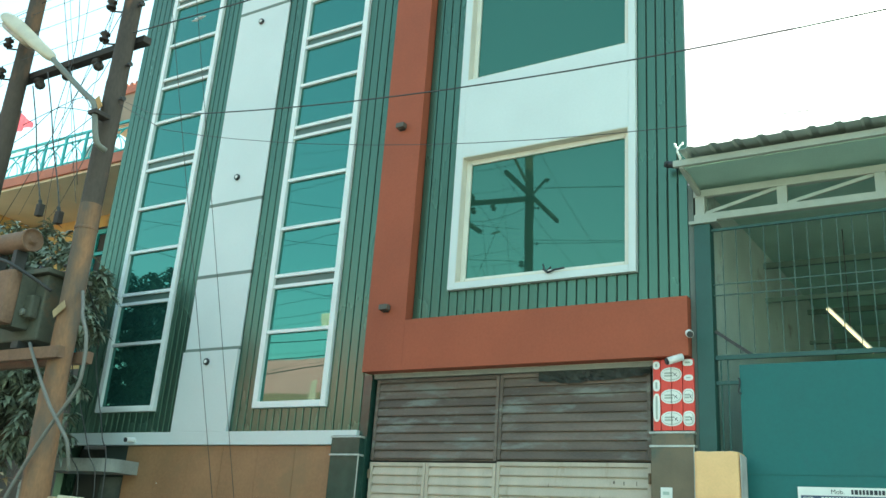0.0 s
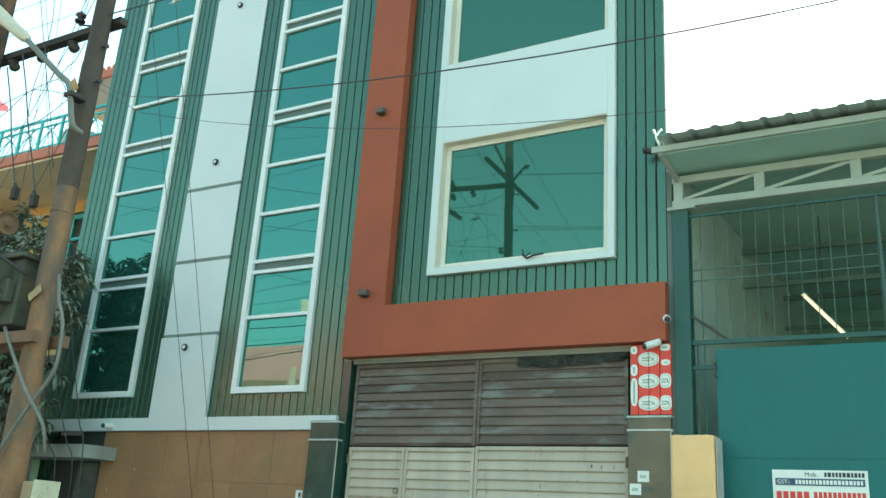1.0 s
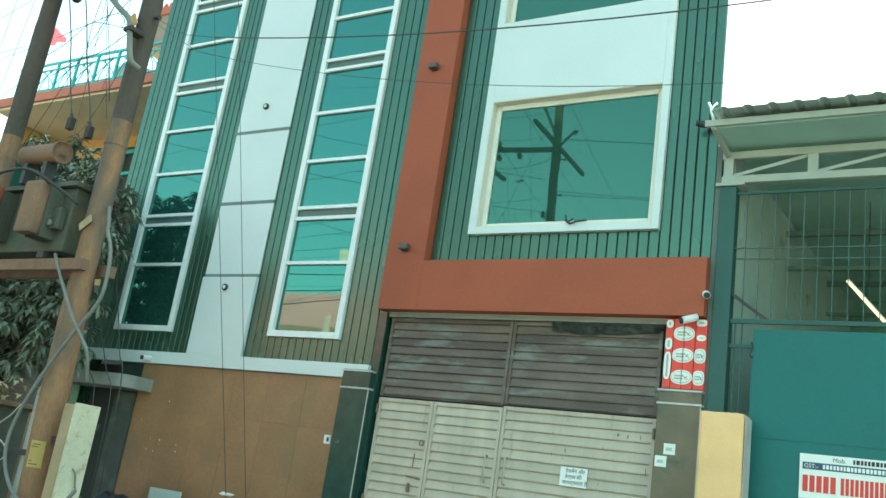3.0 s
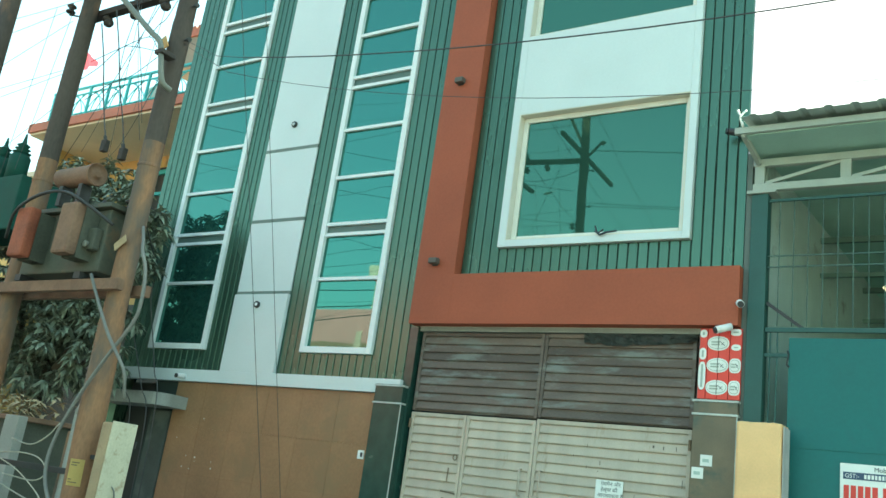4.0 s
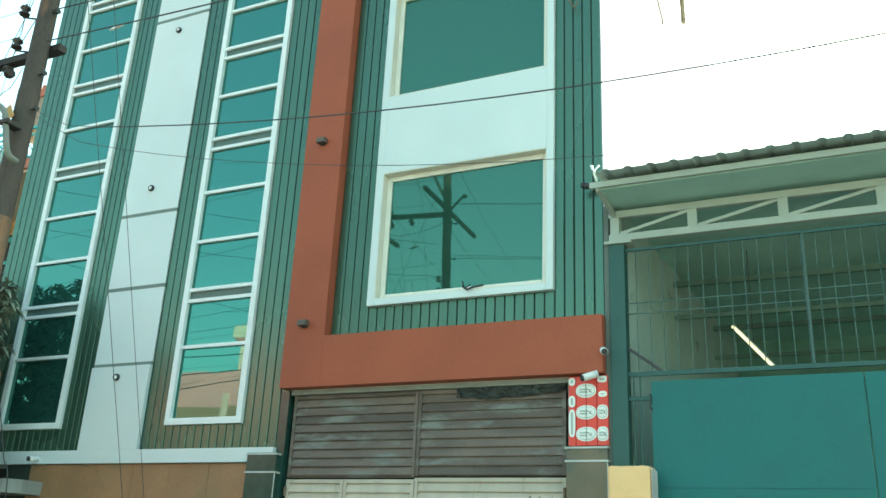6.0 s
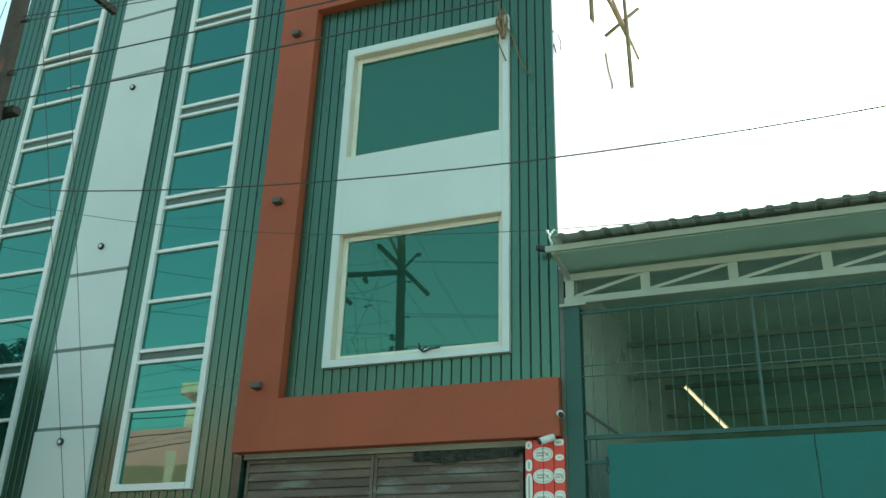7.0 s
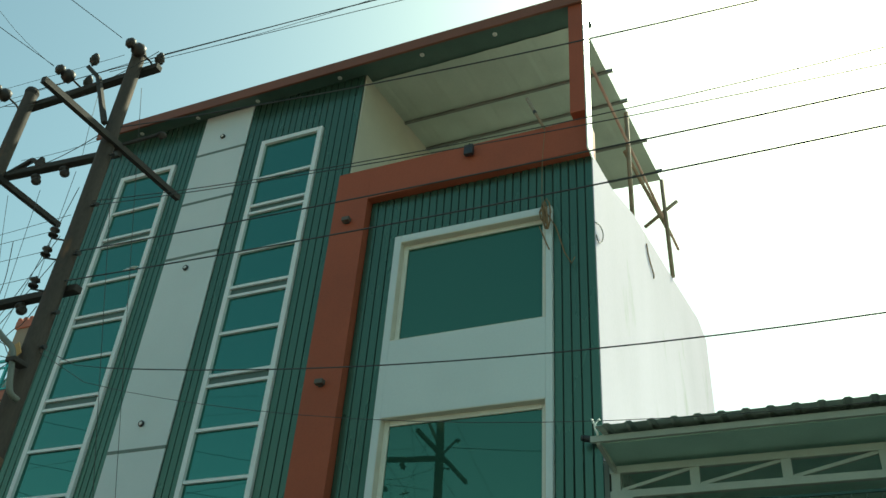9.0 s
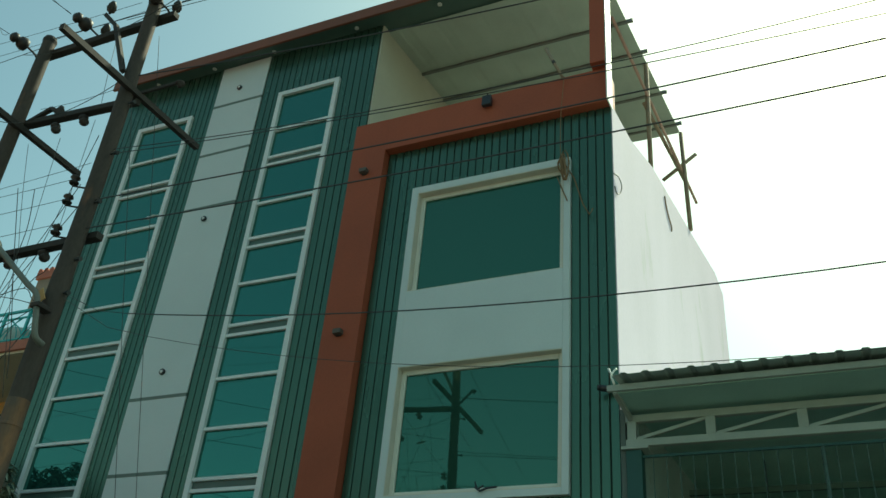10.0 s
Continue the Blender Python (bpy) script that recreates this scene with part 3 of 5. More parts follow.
def big_window(z0, z1):
    """A fixed pane set back in its opening, with plastered reveals and a pale frame."""
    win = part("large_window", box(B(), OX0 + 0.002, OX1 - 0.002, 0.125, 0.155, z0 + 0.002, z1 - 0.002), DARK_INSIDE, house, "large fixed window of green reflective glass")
    r = 0.012
    for x0, x1, a, b in ((OX0, OX0 + r, z0 + r, z1 - r), (OX1 - r, OX1, z0 + r, z1 - r), (OX0, OX1, z0, z0 + r), (OX0, OX1, z1 - r, z1)):
        part("reveal", box(B(), x0 + 0.001, x1 - 0.001, -0.066, 0.12, a + 0.001, b - 0.001), WALL_CREAM, win, "cream plastered window reveal")
    f = 0.088
    for x0, x1, a, b in ((OX0 + r, OX0 + f, z0 + r, z1 - r), (OX1 - f, OX1 - r, z0 + r, z1 - r), (OX0 + f + 0.001, OX1 - f - 0.001, z0 + r, z0 + f), (OX0 + f + 0.001, OX1 - f - 0.001, z1 - f, z1 - r)):
        part("frame_bar", box(B(), x0 + 0.001, x1 - 0.001, 0.05, 0.119, a + 0.001, b - 0.001, 0.006), CREAM_FRAME, win)
    part("pane", box(B(), OX0 + f - 0.01, OX1 - f + 0.01, 0.078, 0.086, z0 + f - 0.01, z1 - f + 0.01), GLASS_BIG, win)
    return win


win = big_window(*W_LOW)
big_window(*W_HIGH)
stay_arm = part("window_stay", tube(B(), [(-3.98, -0.075, 5.15), (-3.90, -0.10, 5.09), (-3.82, -0.09, 5.12), (-3.68, -0.085, 5.135)], 0.015), BLACK, win)
part("stay_catch", tube(B(), [(-3.99, -0.06, 5.22), (-3.94, -0.09, 5.11), (-3.86, -0.09, 5.16)], 0.011), BLACK, stay_arm)

# small dark lamps on the terracotta
for x, z in ((-6.32, 4.79), (-6.32, 7.61), (-6.32, 10.66)):
    lamp = part("frame_light", box(B(), x - 0.07, x + 0.07, FY - 0.10, FY - 0.001, z - 0.04, z + 0.04, 0.012), LAMP_BODY, house, "small dark up-down wall light")
    part("mount", box(B(), x - 0.045, x + 0.045, FY - 0.012, FY - 0.0005, z - 0.06, z + 0.06, 0.004), IRON, lamp)
flood = part("floodlight", box(B(), -4.20, -4.04, FY - 0.11, FY - 0.03, 11.47, 11.67, 0.012), BLACK, house, "small black floodlight on the frame")
part("bracket", tube(B(), [(-4.12, FY, 11.72), (-4.12, FY - 0.07, 11.72), (-4.12, FY - 0.07, 11.66)], 0.012), IRON, flood)

# ---- gate ----
GY = 0.10
gate = root("steel_gate", (-4.55, GY, 0.06), "louvred steel gate, cream below and weathered brown above", "gate")


def slat_mesh(x0, x1, pitch):
    """One louvre: a sloping lip with a shadow gap under it."""
    prof = [(0.0, 0.0), (-0.028, 0.004), (-0.030, 0.018), (-0.008, pitch - 0.012), (0.0, pitch - 0.010)]
    bm = B()
    l = [bm.verts.new((x0, y, z)) for y, z in prof]
    r = [bm.verts.new((x1, y, z)) for y, z in prof]
    bm.faces.new(l), bm.faces.new(r[::-1])
    for i in range(len(prof)):
        j = (i + 1) % len(prof)
        bm.faces.new((l[i], r[i], r[j], l[j]))
    return mesh(bm)


def gate_leaf(name, x0, x1, z0, z1, material, pitch, label):
    f = 0.05
    leaf = part(name, box(B(), x0 + 0.004, x1 - 0.004, GY + 0.002, GY + 0.03, z0, z1), material, gate, label)
    for a, b in ((x0 + 0.004, x0 + f), (x1 - f, x1 - 0.004)):
        part("stile", box(B(), a, b, GY - 0.035, GY + 0.001, z0, z1, 0.005), material, leaf)
    part("rail", box(B(), x0 + f + 0.001, x1 - f - 0.001, GY - 0.033, GY + 0.001, z1 - 0.05, z1, 0.005), material, leaf)
    me = slat_mesh(x0 + f + 0.001, x1 - f - 0.001, pitch)
    me.materials.append(material)
    for i in range(int((z1 - 0.05 - z0) / pitch)):
        s = part("slat", me, material, leaf)
        s.location = (0, GY, z1 - 0.05 - (i + 1) * pitch)
        s.rotation_euler = (random.uniform(-0.012, 0.012), 0, 0)
    return leaf


wicket = gate_leaf("wicket", -6.52, -5.63, 0.1, 2.715, GATE_CREAM, 0.118, "cream louvred wicket door")
left = gate_leaf("leaf", -5.63, -4.60, 0.1, 2.715, GATE_CREAM, 0.118, "cream louvred gate leaf")
right = gate_leaf("leaf", -4.60, -2.62, 0.1, 2.735, GATE_CREAM, 0.118, "cream louvred gate leaf")
gate_leaf("upper_leaf", -6.52, -4.60, 2.74, 3.83, GATE_DARK, 0.113, "weathered brown louvres, paint worn off")
gate_leaf("upper_leaf", -4.60, -2.62, 2.755, 3.83, GATE_DARK, 0.113, "weathered brown louvres, paint worn off")
for x, leaf in ((-4.74, left), (-4.46, right)):
    part("pull_handle", tube(B(), [(x, GY - 0.03, 2.10), (x, GY - 0.09, 2.10), (x, GY - 0.09, 1.78), (x, GY - 0.03, 1.78)], 0.011), GATE_CREAM, leaf, smooth=True)
part("latch_bar", tube(B(), [(-5.80, GY - 0.05, 2.02), (-5.80, GY - 0.06, 1.84)], 0.008), LATCH, wicket)
part("slide_bolt", tube(B(), [(-5.88, GY - 0.05, 1.72), (-5.66, GY - 0.05, 1.70)], 0.008), LATCH, wicket)
part("padlock_hasp", box(B(), -5.85, -5.81, GY - 0.065, GY - 0.04, 1.52, 1.64, 0.008), LATCH, wicket)
part("ring", tube(B(), [(-5.72 + 0.03 * math.cos(a * math.tau / 12), GY - 0.05, 2.16 + 0.035 * math.sin(a * math.tau / 12)) for a in range(13)], 0.007), LATCH, wicket)
for z in (2.50, 1.30):
    part("hinge", lathe(B(), (-6.515, GY - 0.045, z), [(0.016, 0), (0.018, 0.01), (0.018, 0.11), (0.016, 0.12)]), LATCH, wicket)
    part("hinge", lathe(B(), (-2.64, GY - 0.045, z), [(0.016, 0), (0.018, 0.01), (0.018, 0.11), (0.016, 0.12)]), LATCH, right)

notice = tagged(part("paper_notice", box(B(), -3.73, -3.39, GY - 0.05, GY - 0.044, 1.86, 2.08), PAPER), "white paper notice with three printed lines on the gate", "notice")
# the words stand in the order in which their signs are drawn
for body, x, z in (("\u092a\u0947\u0938\u092e\u0948\u0928 \u0914\u0930", -3.665, 2.018), ("\u0939\u0947\u0932\u094d\u092a\u0930 \u0915\u0940", -3.665, 1.952), ("\u0906\u0935\u0936\u094d\u092f\u0915\u0924\u093e \u0939\u0948", -3.70, 1.886)):
    text("lettering", body, 0.060, Matrix.Translation((x, GY - 0.0515, z)) @ Matrix.Rotation(radians(90), 4, "X"), INK, notice)

# marks and scratches on the wide leaf
for x, z, w, h in ((-3.70, 2.27, 0.008, 0.05), (-3.88, 2.46, 0.007, 0.03), (-3.87, 2.21, 0.006, 0.03), (-3.72, 2.17, 0.014, 0.012), (-2.70, 2.12, 0.008, 0.09), (-3.06, 2.51, 0.02, 0.03), (-2.94, 2.50, 0.012, 0.04), (-3.23, 2.34, 0.006, 0.03), (-2.79, 2.50, 0.008, 0.05), (-3.25, 1.93, 0.006, 0.04), (-4.05, 2.33, 0.006, 0.02)):
    part("scratch", box(B(), x - w / 2, x + w / 2, GY - 0.049, GY - 0.046, z - h / 2, z + h / 2, 0.001), GATE_DARK, right)
text("lettering", "1", 0.085, Matrix.Translation((-3.57, GY - 0.049, 1.64)) @ Matrix.Rotation(radians(90), 4, "X"), INK, right)

# torn black sheeting tucked over the gate
sheeting = B()
rows = []
for k in range(45):
    x = -4.05 + k * 0.0325
    d = 0.05 + 0.17 * (0.5 + 0.5 * noise.noise(Vector((x * 1.7, 0.3, 0.0)))) + 0.03 * noise.noise(Vector((x * 9, 2.0, 0.0)))
    rows.append([sheeting.verts.new((x, 0.045 + 0.025 * noise.noise(Vector((x * 11, j * 0.9, 1.0))), 3.858 - d * j / 5)) for j in range(6)])
for a, b in zip(rows, rows[1:]):
    for j in range(5):
        sheeting.faces.new((a[j], a[j + 1], b[j + 1], b[j]))
bmesh.ops.solidify(sheeting, geom=list(sheeting.faces), thickness=0.004)
tagged(part("plastic_sheeting", sheeting, SHEETING), "crumpled dark plastic sheeting hanging under the frame", "sheeting")

# red printed cartons flattened against the pier head
cartons = root("flattened_cartons", (-2.32, -0.05, 3.075), "red flattened cartons with white oval prints over the pier", "carton")
SEAMS = (-2.55, -2.460, -2.332, -2.208, -2.075)
for x0, x1 in zip(SEAMS, SEAMS[1:]):
    part("carton_panel", box(B(), x0 + 0.003, x1 - 0.003, -0.075, -0.032, 3.075, 3.885, 0.006), RED, cartons)


def oval(x0, x1, z0, z1, y, material, parent, square=2.0, name="oval_print"):
    """A printed oval between its sides, squarer for a larger power."""
    o, cx, cz, w, h = B(), (x0 + x1) / 2, (z0 + z1) / 2, (x1 - x0) / 2, (z1 - z0) / 2
    rings = [[], []]
    for k in range(28):
        c, d = math.cos(k * math.tau / 28), math.sin(k * math.tau / 28)
        for ring, yy in zip(rings, (y, y - 0.0025)):
            ring.append(o.verts.new((cx + w * math.copysign(abs(c) ** (2 / square), c), yy, cz + h * math.copysign(abs(d) ** (2 / square), d))))
    back, front = rings
    o.faces.new(front)
    for k in range(28):
        o.faces.new((back[k], back[k - 1], front[k - 1], front[k]))
    return part(name, o, material, parent)


for x0, x1, zc, sq in ((-2.459, -2.213, 3.71, 2.2), (-2.459, -2.213, 3.457, 2.2), (-2.459, -2.213, 3.207, 2.2), (-2.206, -2.077, 3.457, 3.0), (-2.206, -2.077, 3.207, 3.0)):
    badge = oval(x0, x1, zc - 0.083, zc + 0.083, -0.0775, PAPER, cartons, sq)
    oval(x0 + 0.014, x1 - 0.014, zc - 0.066, zc + 0.066, -0.0815, BEIGE_STEEL, badge, sq, "oval_line")
    oval(x0 + 0.019, x1 - 0.019, zc - 0.060, zc + 0.060, -0.0855, PAPER, badge, sq, "oval_field")
    w = (x1 - x0) / 2
    cx = (x0 + x1) / 2
    for dz in (-0.018, 0.012):
        part("print_bar", box(B(), cx - w * 0.62, cx + w * 0.15, -0.0915, -0.0895, zc + dz - 0.008, zc + dz + 0.010), BEIGE_STEEL, badge)
    part("print_stroke", beam(B(), (cx + w * 0.15, -0.0905, zc + 0.022), (cx + w * 0.60, -0.0905, zc - 0.028), 0.002, 0.006), INK, badge)
    part("print_stroke", beam(B(), (cx + w * 0.30, -0.0925, zc - 0.020), (cx + w * 0.55, -0.0925, zc + 0.012), 0.002, 0.005), INK, badge)
    if w > 0.1:
        part("seam_line", box(B(), -2.335, -2.329, -0.0965, -0.0945, zc - 0.080, zc + 0.080), SHEETING, badge)
for x0, x1, z0, z1, sq in ((-2.547, -2.466, 3.775, 3.868, 2.4), (-2.547, -2.466, 3.52, 3.655, 2.6), (-2.547, -2.466, 3.175, 3.495, 3.0), (-2.200, -2.085, 3.80, 3.878, 3.5), (-2.190, -2.085, 3.63, 3.70, 2.4)):
    edge = oval(x0, x1, z0, z1, -0.0775, PAPER, cartons, sq, "edge_print")
    part("print_bar", box(B(), x0 + 0.03, x1 - 0.03, -0.0835, -0.0815, z0 + 0.03, z1 - 0.03), BEIGE_STEEL, edge)

for x, z in ((-2.40, 2.395), (-2.49, 2.255)):
    st = tagged(part("sticker", box(B(), x - 0.065, x + 0.065, -0.106, -0.1015, z - 0.06, z + 0.06), PAPER), "small white printed sticker on the gate pier", "sticker", "pier stickers")
    part("print_bar", box(B(), x - 0.04, x + 0.03, -0.1085, -0.1065, z - 0.02, z + 0.015), SHED_WALL, st)
sock = tagged(part("switch_box", box(B(), -7.27, -7.16, -0.03, -0.001, 2.0, 2.12, 0.008), CAM_WHITE), "white switch box on the brown stone wall", "switch box")
part("switch", box(B(), -7.215, -7.18, -0.036, -0.0305, 2.03, 2.09, 0.002), BLACK, sock)


def bullet_camera(at, aim, label, body=None, size=1.0):
    cam_ob = root("security_camera", at, label, "security camera", "security cameras")
    a, d, body = Vector(at), Vector(aim).normalized(), body or CAM_WHITE
    part("bracket", rod(B(), a, a + Vector((0, -0.07, 0)), 0.016), body, cam_ob, smooth=True)
    part("housing", rod(B(), a + Vector((0, -0.08, 0)) - d * 0.08 * size, a + Vector((0, -0.08, 0)) + d * 0.10 * size, 0.042, sides=14), body, cam_ob, smooth=True)
    part("lens", rod(B(), a + Vector((0, -0.08, 0)) + d * 0.10 * size, a + Vector((0, -0.08, 0)) + d * (0.10 * size + 0.025), 0.036, sides=14), BLACK, cam_ob, smooth=True)


bullet_camera((-11.10, -0.03, 3.0), (-0.15, -1, -0.08), "white bullet security camera on the white band")
bullet_camera((-2.24, -0.12, 3.86), (-0.8, -0.5, -0.35), "white bullet security camera above the cartons")
bullet_camera((-2.09, -0.10, 4.15), (0.3, -0.8, -0.3), "white security camera at the building corner")
bullet_camera((-2.22, -0.02, 6.30), (-0.8, -0.5, 0.0), "dark bullet security camera at the shed eave", BLACK, 1.2)

# fallen jute rope caught on the upper window corner
rope = B()
tube(rope, eased([(-2.80, -0.23, 11.70), (-2.84, -0.24, 11.0), (-2.86, -0.2, 10.5), (-2.88, -0.12, 10.13)]), 0.006)
for k in range(7):
    c = Vector((-2.86 + 0.009 * k, -0.13 - 0.01 * (k % 3), 9.98 - 0.03 * (k % 2)))
    tube(rope, [c + Vector((0.045 * math.cos(t * 0.7 + k) * (1 + 0.3 * math.sin(k * 2.3)), -0.03 * math.sin(t * 0.5), (0.10 + 0.035 * k) * math.sin(t * 0.7 + 0.5 * k))) for t in range(10)], 0.011)
tube(rope, [(-2.93, -0.1, 9.8), (-2.85, -0.09, 9.55), (-2.78, -0.09, 9.35)], 0.01)
tube(rope, [(-2.85, -0.1, 10.1), (-2.68, -0.08, 9.75), (-2.55, -0.07, 9.25), (-2.45, -0.07, 9.05), (-2.40, -0.07, 9.15)], 0.009)
tagged(part("jute_rope", rope, ROPE, smooth=True), "tangled brown jute rope hung on the window corner", "rope")

tagged(part("jute_twine", tube(B(), eased([(side_x(XR, y) + 0.012, y, z) for y, z in ((3.02, 11.40), (3.08, 11.22), (3.2, 11.08), (3.38, 10.95), (3.36, 10.85))]), 0.012), ROPE, smooth=True), "short jute twine hanging on the white side wall", "rope")
stick = tagged(part("bamboo_stick", rod(B(), (-3.12, -0.22, 12.44), (-2.82, -0.22, 11.68), 0.028, 0.022, 8), BAMBOO, smooth=True), "short pale bamboo stick hung at the terrace edge", "stick")
part("dark_binding", rod(B(), (-2.99, -0.22, 12.11), (-2.965, -0.22, 12.047), 0.030, sides=8), IRON, stick)
tagged(part("cable_loop", tube(B(), eased([(-2.10, 0.0, 9.76), (-2.07, 0.16, 9.80), (-2.06, 0.30, 9.74), (-2.07, 0.24, 9.56), (-2.09, 0.11, 9.47), (-2.10, 0.03, 9.55)]), 0.009), WIRE, smooth=True), "loose loop of cable on the side wall", "cable")

# ---- shed next door ----
shed = root("workshop_shed", (3, 3, 0), "workshop shed with teal post, beige truss and ribbed sheet roof", "shed")
RX = 9.5
part("eave_beam", beam(B(), (-2.11, -0.60, 6.07), (RX, -0.60, 6.05), 0.05, 0.075), BEIGE_STEEL, shed, "beige eave channel")
sheet = ribbed_sheet(B(), (-2.0, -0.80, 6.15), (RX + 2.0, 0, 0), (0, 8.12, 0.92), 44, 0.02)
part("roof", sheet, SHEET, shed, "dull ribbed sheet roof")
part("verge", beam(B(), (-2.02, -0.60, 6.05), (-2.02, 7.0, 6.80), 0.05, 0.08), BEIGE_STEEL, shed)
part("lining", prism(B(), [(-2.04, -0.57), (RX, -0.57), (RX, 7.15), (-1.6, 7.15)], 6.02, 6.05), SHED_SOFFIT, shed, "dusty flat lining under the roof sheet")
part("corner_strip", box(B(), -2.106, -2.045, -0.03, 0.135, 0.0, 6.04, 0.006), STRIP, shed, "grey plaster strip beside the post")
truss = part("truss", box(B(), -2.04, RX, -0.04, 0.04, 5.86, 5.95, 0.006), BEIGE_STEEL, shed, "beige welded truss")
part("bottom_chord", box(B(), -2.04, RX, -0.04, 0.04, 5.55, 5.64, 0.006), BEIGE_STEEL, truss)
xs = [-1.965] + [-1.028 + 1.022 * i for i in range(11)]
for i, x in enumerate(xs):
    part("web_post", box(B(), x - 0.055, x + 0.055, -0.035, 0.035, 5.641, 5.859), BEIGE_STEEL, truss)
    if i < len(xs) - 1:
        part("web_brace", beam(B(), (x + 0.06, 0, 5.65), (xs[i + 1] - 0.06, 0, 5.85), 0.035, 0.04), BEIGE_STEEL, truss)
part("post", box(B(), -2.04, -1.85, -0.06, 0.12, 0.0, 5.50, 0.01), TEAL_POST, shed, "teal steel post")
part("cap_plate", box(B(), -2.09, -1.76, -0.09, 0.15, 5.505, 5.54), BEIGE_STEEL, shed)
wall = B()
pts = [(0.14, 0.0), (0.14, 6.235), (8.0, 7.13), (8.0, 0.0)]
a, b = [wall.verts.new((side_x(-2.055, y), y, z)) for y, z in pts], [wall.verts.new((side_x(-1.93, y), y, z)) for y, z in pts]
wall.faces.new(a), wall.faces.new(b[::-1])
for i in range(4):
    wall.faces.new((a[i], a[(i + 1) % 4], b[(i + 1) % 4], b[i]))
part("side_wall", wall, SHED_WALL, shed, "stained grey plaster wall")
part("back_wall", box(B(), -1.9, RX, 7.2, 7.32, 0.0, 7.09), SHED_BACK, shed, "dim plaster back wall")
part("far_wall", box(B(), RX, RX + 0.15, -0.6, 8.05, 0.0, 6.2), SHED_WALL, shed)
part("floor_slab", box(B(), -1.9, RX, 0.1, 7.9, 0.0, 0.08), SHED_FLOOR, shed)
part("knee_brace", beam(B(), (-1.97, -0.045, 5.90), (-2.02, -0.57, 6.03), 0.05, 0.06), BEIGE_STEEL, shed)
# inner frames of the shed
for y in (2.6, 5.2):
    part("inner_truss", box(B(), -1.89, RX, y - 0.03, y + 0.03, 5.75, 5.83), INNER_STEEL, shed)
    part("inner_truss", box(B(), -1.89, RX, y - 0.03, y + 0.03, 5.25, 5.31), INNER_STEEL, shed)
part("inner_brace", beam(B(), (-1.84, 0.0, 4.20), (-1.40, 0.0, 3.87), 0.03, 0.035), IRON, shed)
rag = B()
tube(rag, eased([(-2.02, -0.62, 6.12), (-2.05, -0.66, 6.22), (-2.02, -0.64, 6.27), (-1.98, -0.66, 6.30)]), 0.013, 7)
tube(rag, eased([(-2.03, -0.64, 6.22), (-2.07, -0.66, 6.26), (-2.08, -0.65, 6.30)]), 0.013, 6)
for v in rag.verts:
    v.co += 0.02 * noise.noise_vector(v.co * 14)
tagged(part("white_rag", rag, PAPER, smooth=True), "crumpled white rag caught on the eave corner", "rag")
# grille over the gate
GX0 = -1.845
part("grille_rail", box(B(), GX0, RX, -0.02, 0.02, 3.865, 3.915), TEAL_POST, shed)
part("grille_rail", box(B(), GX0, RX, -0.015, 0.015, 5.41, 5.44), TEAL_POST, shed)
part("grille_rail", box(B(), GX0, RX, -0.008, 0.008, 4.615, 4.627), GRILLE, shed)
part("grille_post", box(B(), 0.145, 0.175, -0.018, 0.018, 3.92, 5.405, 0.003), GRILLE, shed)
part("grille_rail", box(B(), GX0, RX, -0.008, 0.008, 4.745, 4.757), GRILLE, shed)
bar = mesh(rod(B(), (0, 0, 3.93), (0, 0, 5.40), 0.006, sides=6))
bar.materials.append(GRILLE)
for i in range(70):
    x = GX0 + 0.12 + i * 0.155
    if x < RX - 0.05:
        o = part("grille_bar", bar, GRILLE, shed)
        o.location = (x, 0, 0)
part("hinge_arm", box(B(), GX0, -1.60, -0.02, 0.02, 3.585, 3.625), TEAL_POST, shed)
part("latch_hook", tube(B(), eased([(-1.60, -0.025, 3.65), (-1.585, -0.04, 3.60), (-1.60, -0.04, 3.50), (-1.575, -0.04, 3.47)]), 0.010, 6), IRON, shed, smooth=True)
for x in (-1.79, -1.715):
    part("grille_bar", rod(B(), (x, 0, 0.2), (x, 0, 3.86), 0.009, sides=6), TEAL_POST, shed)

# teal sheet gate with its board
teal = root("teal_sheet_gate", (1.0, -0.03, 0.05), "teal painted sheet steel gate with a signboard", "gate")
for x0, x1 in ((-1.59, 0.62), (0.63, 2.6), (2.61, 4.6)):
    leaf = part("gate_leaf", box(B(), x0, x1, -0.02, 0.02, 0.08, 3.80, 0.008), TEAL_SHED, teal)
    for z in (2.62, 1.3):
        part("stiffener", box(B(), x0 + 0.03, x1 - 0.03, -0.026, -0.0205, z - 0.004, z + 0.004), TEAL_SHED, leaf)
sign = root("signboard", (-0.6, -0.03, 1.9), "white signboard with red name and blue address strip on the gate", "signboard")
SX0, SX1, SZ0, SZ1 = -1.055, -0.15, 1.905, 2.50
part("board", box(B(), SX0, SX1, -0.036, -0.0265, SZ0, SZ1, 0.003), PAPER, sign)
part("address_strip", box(B(), SX0 + 0.005, SX1 - 0.005, -0.0395, -0.0365, SZ0 + 0.01, SZ0 + 0.145), BLUE_INK, sign)
part("number_strip", box(B(), SX0 + 0.03, SX1 - 0.03, -0.0395, -0.0365, 2.345, 2.415, 0.0), NAVY_INK, sign)


def bars_of_print(x0, x1, z, h, material, gap, y=-0.0415):
    x = x0
    while x < x1 - 0.01:
        w = min(h * random.uniform(0.45, 0.7), x1 - x)
        part("print_mark", box(B(), x, x + w, y, y + 0.0035, z, z + h), material, sign)
        x += w + gap


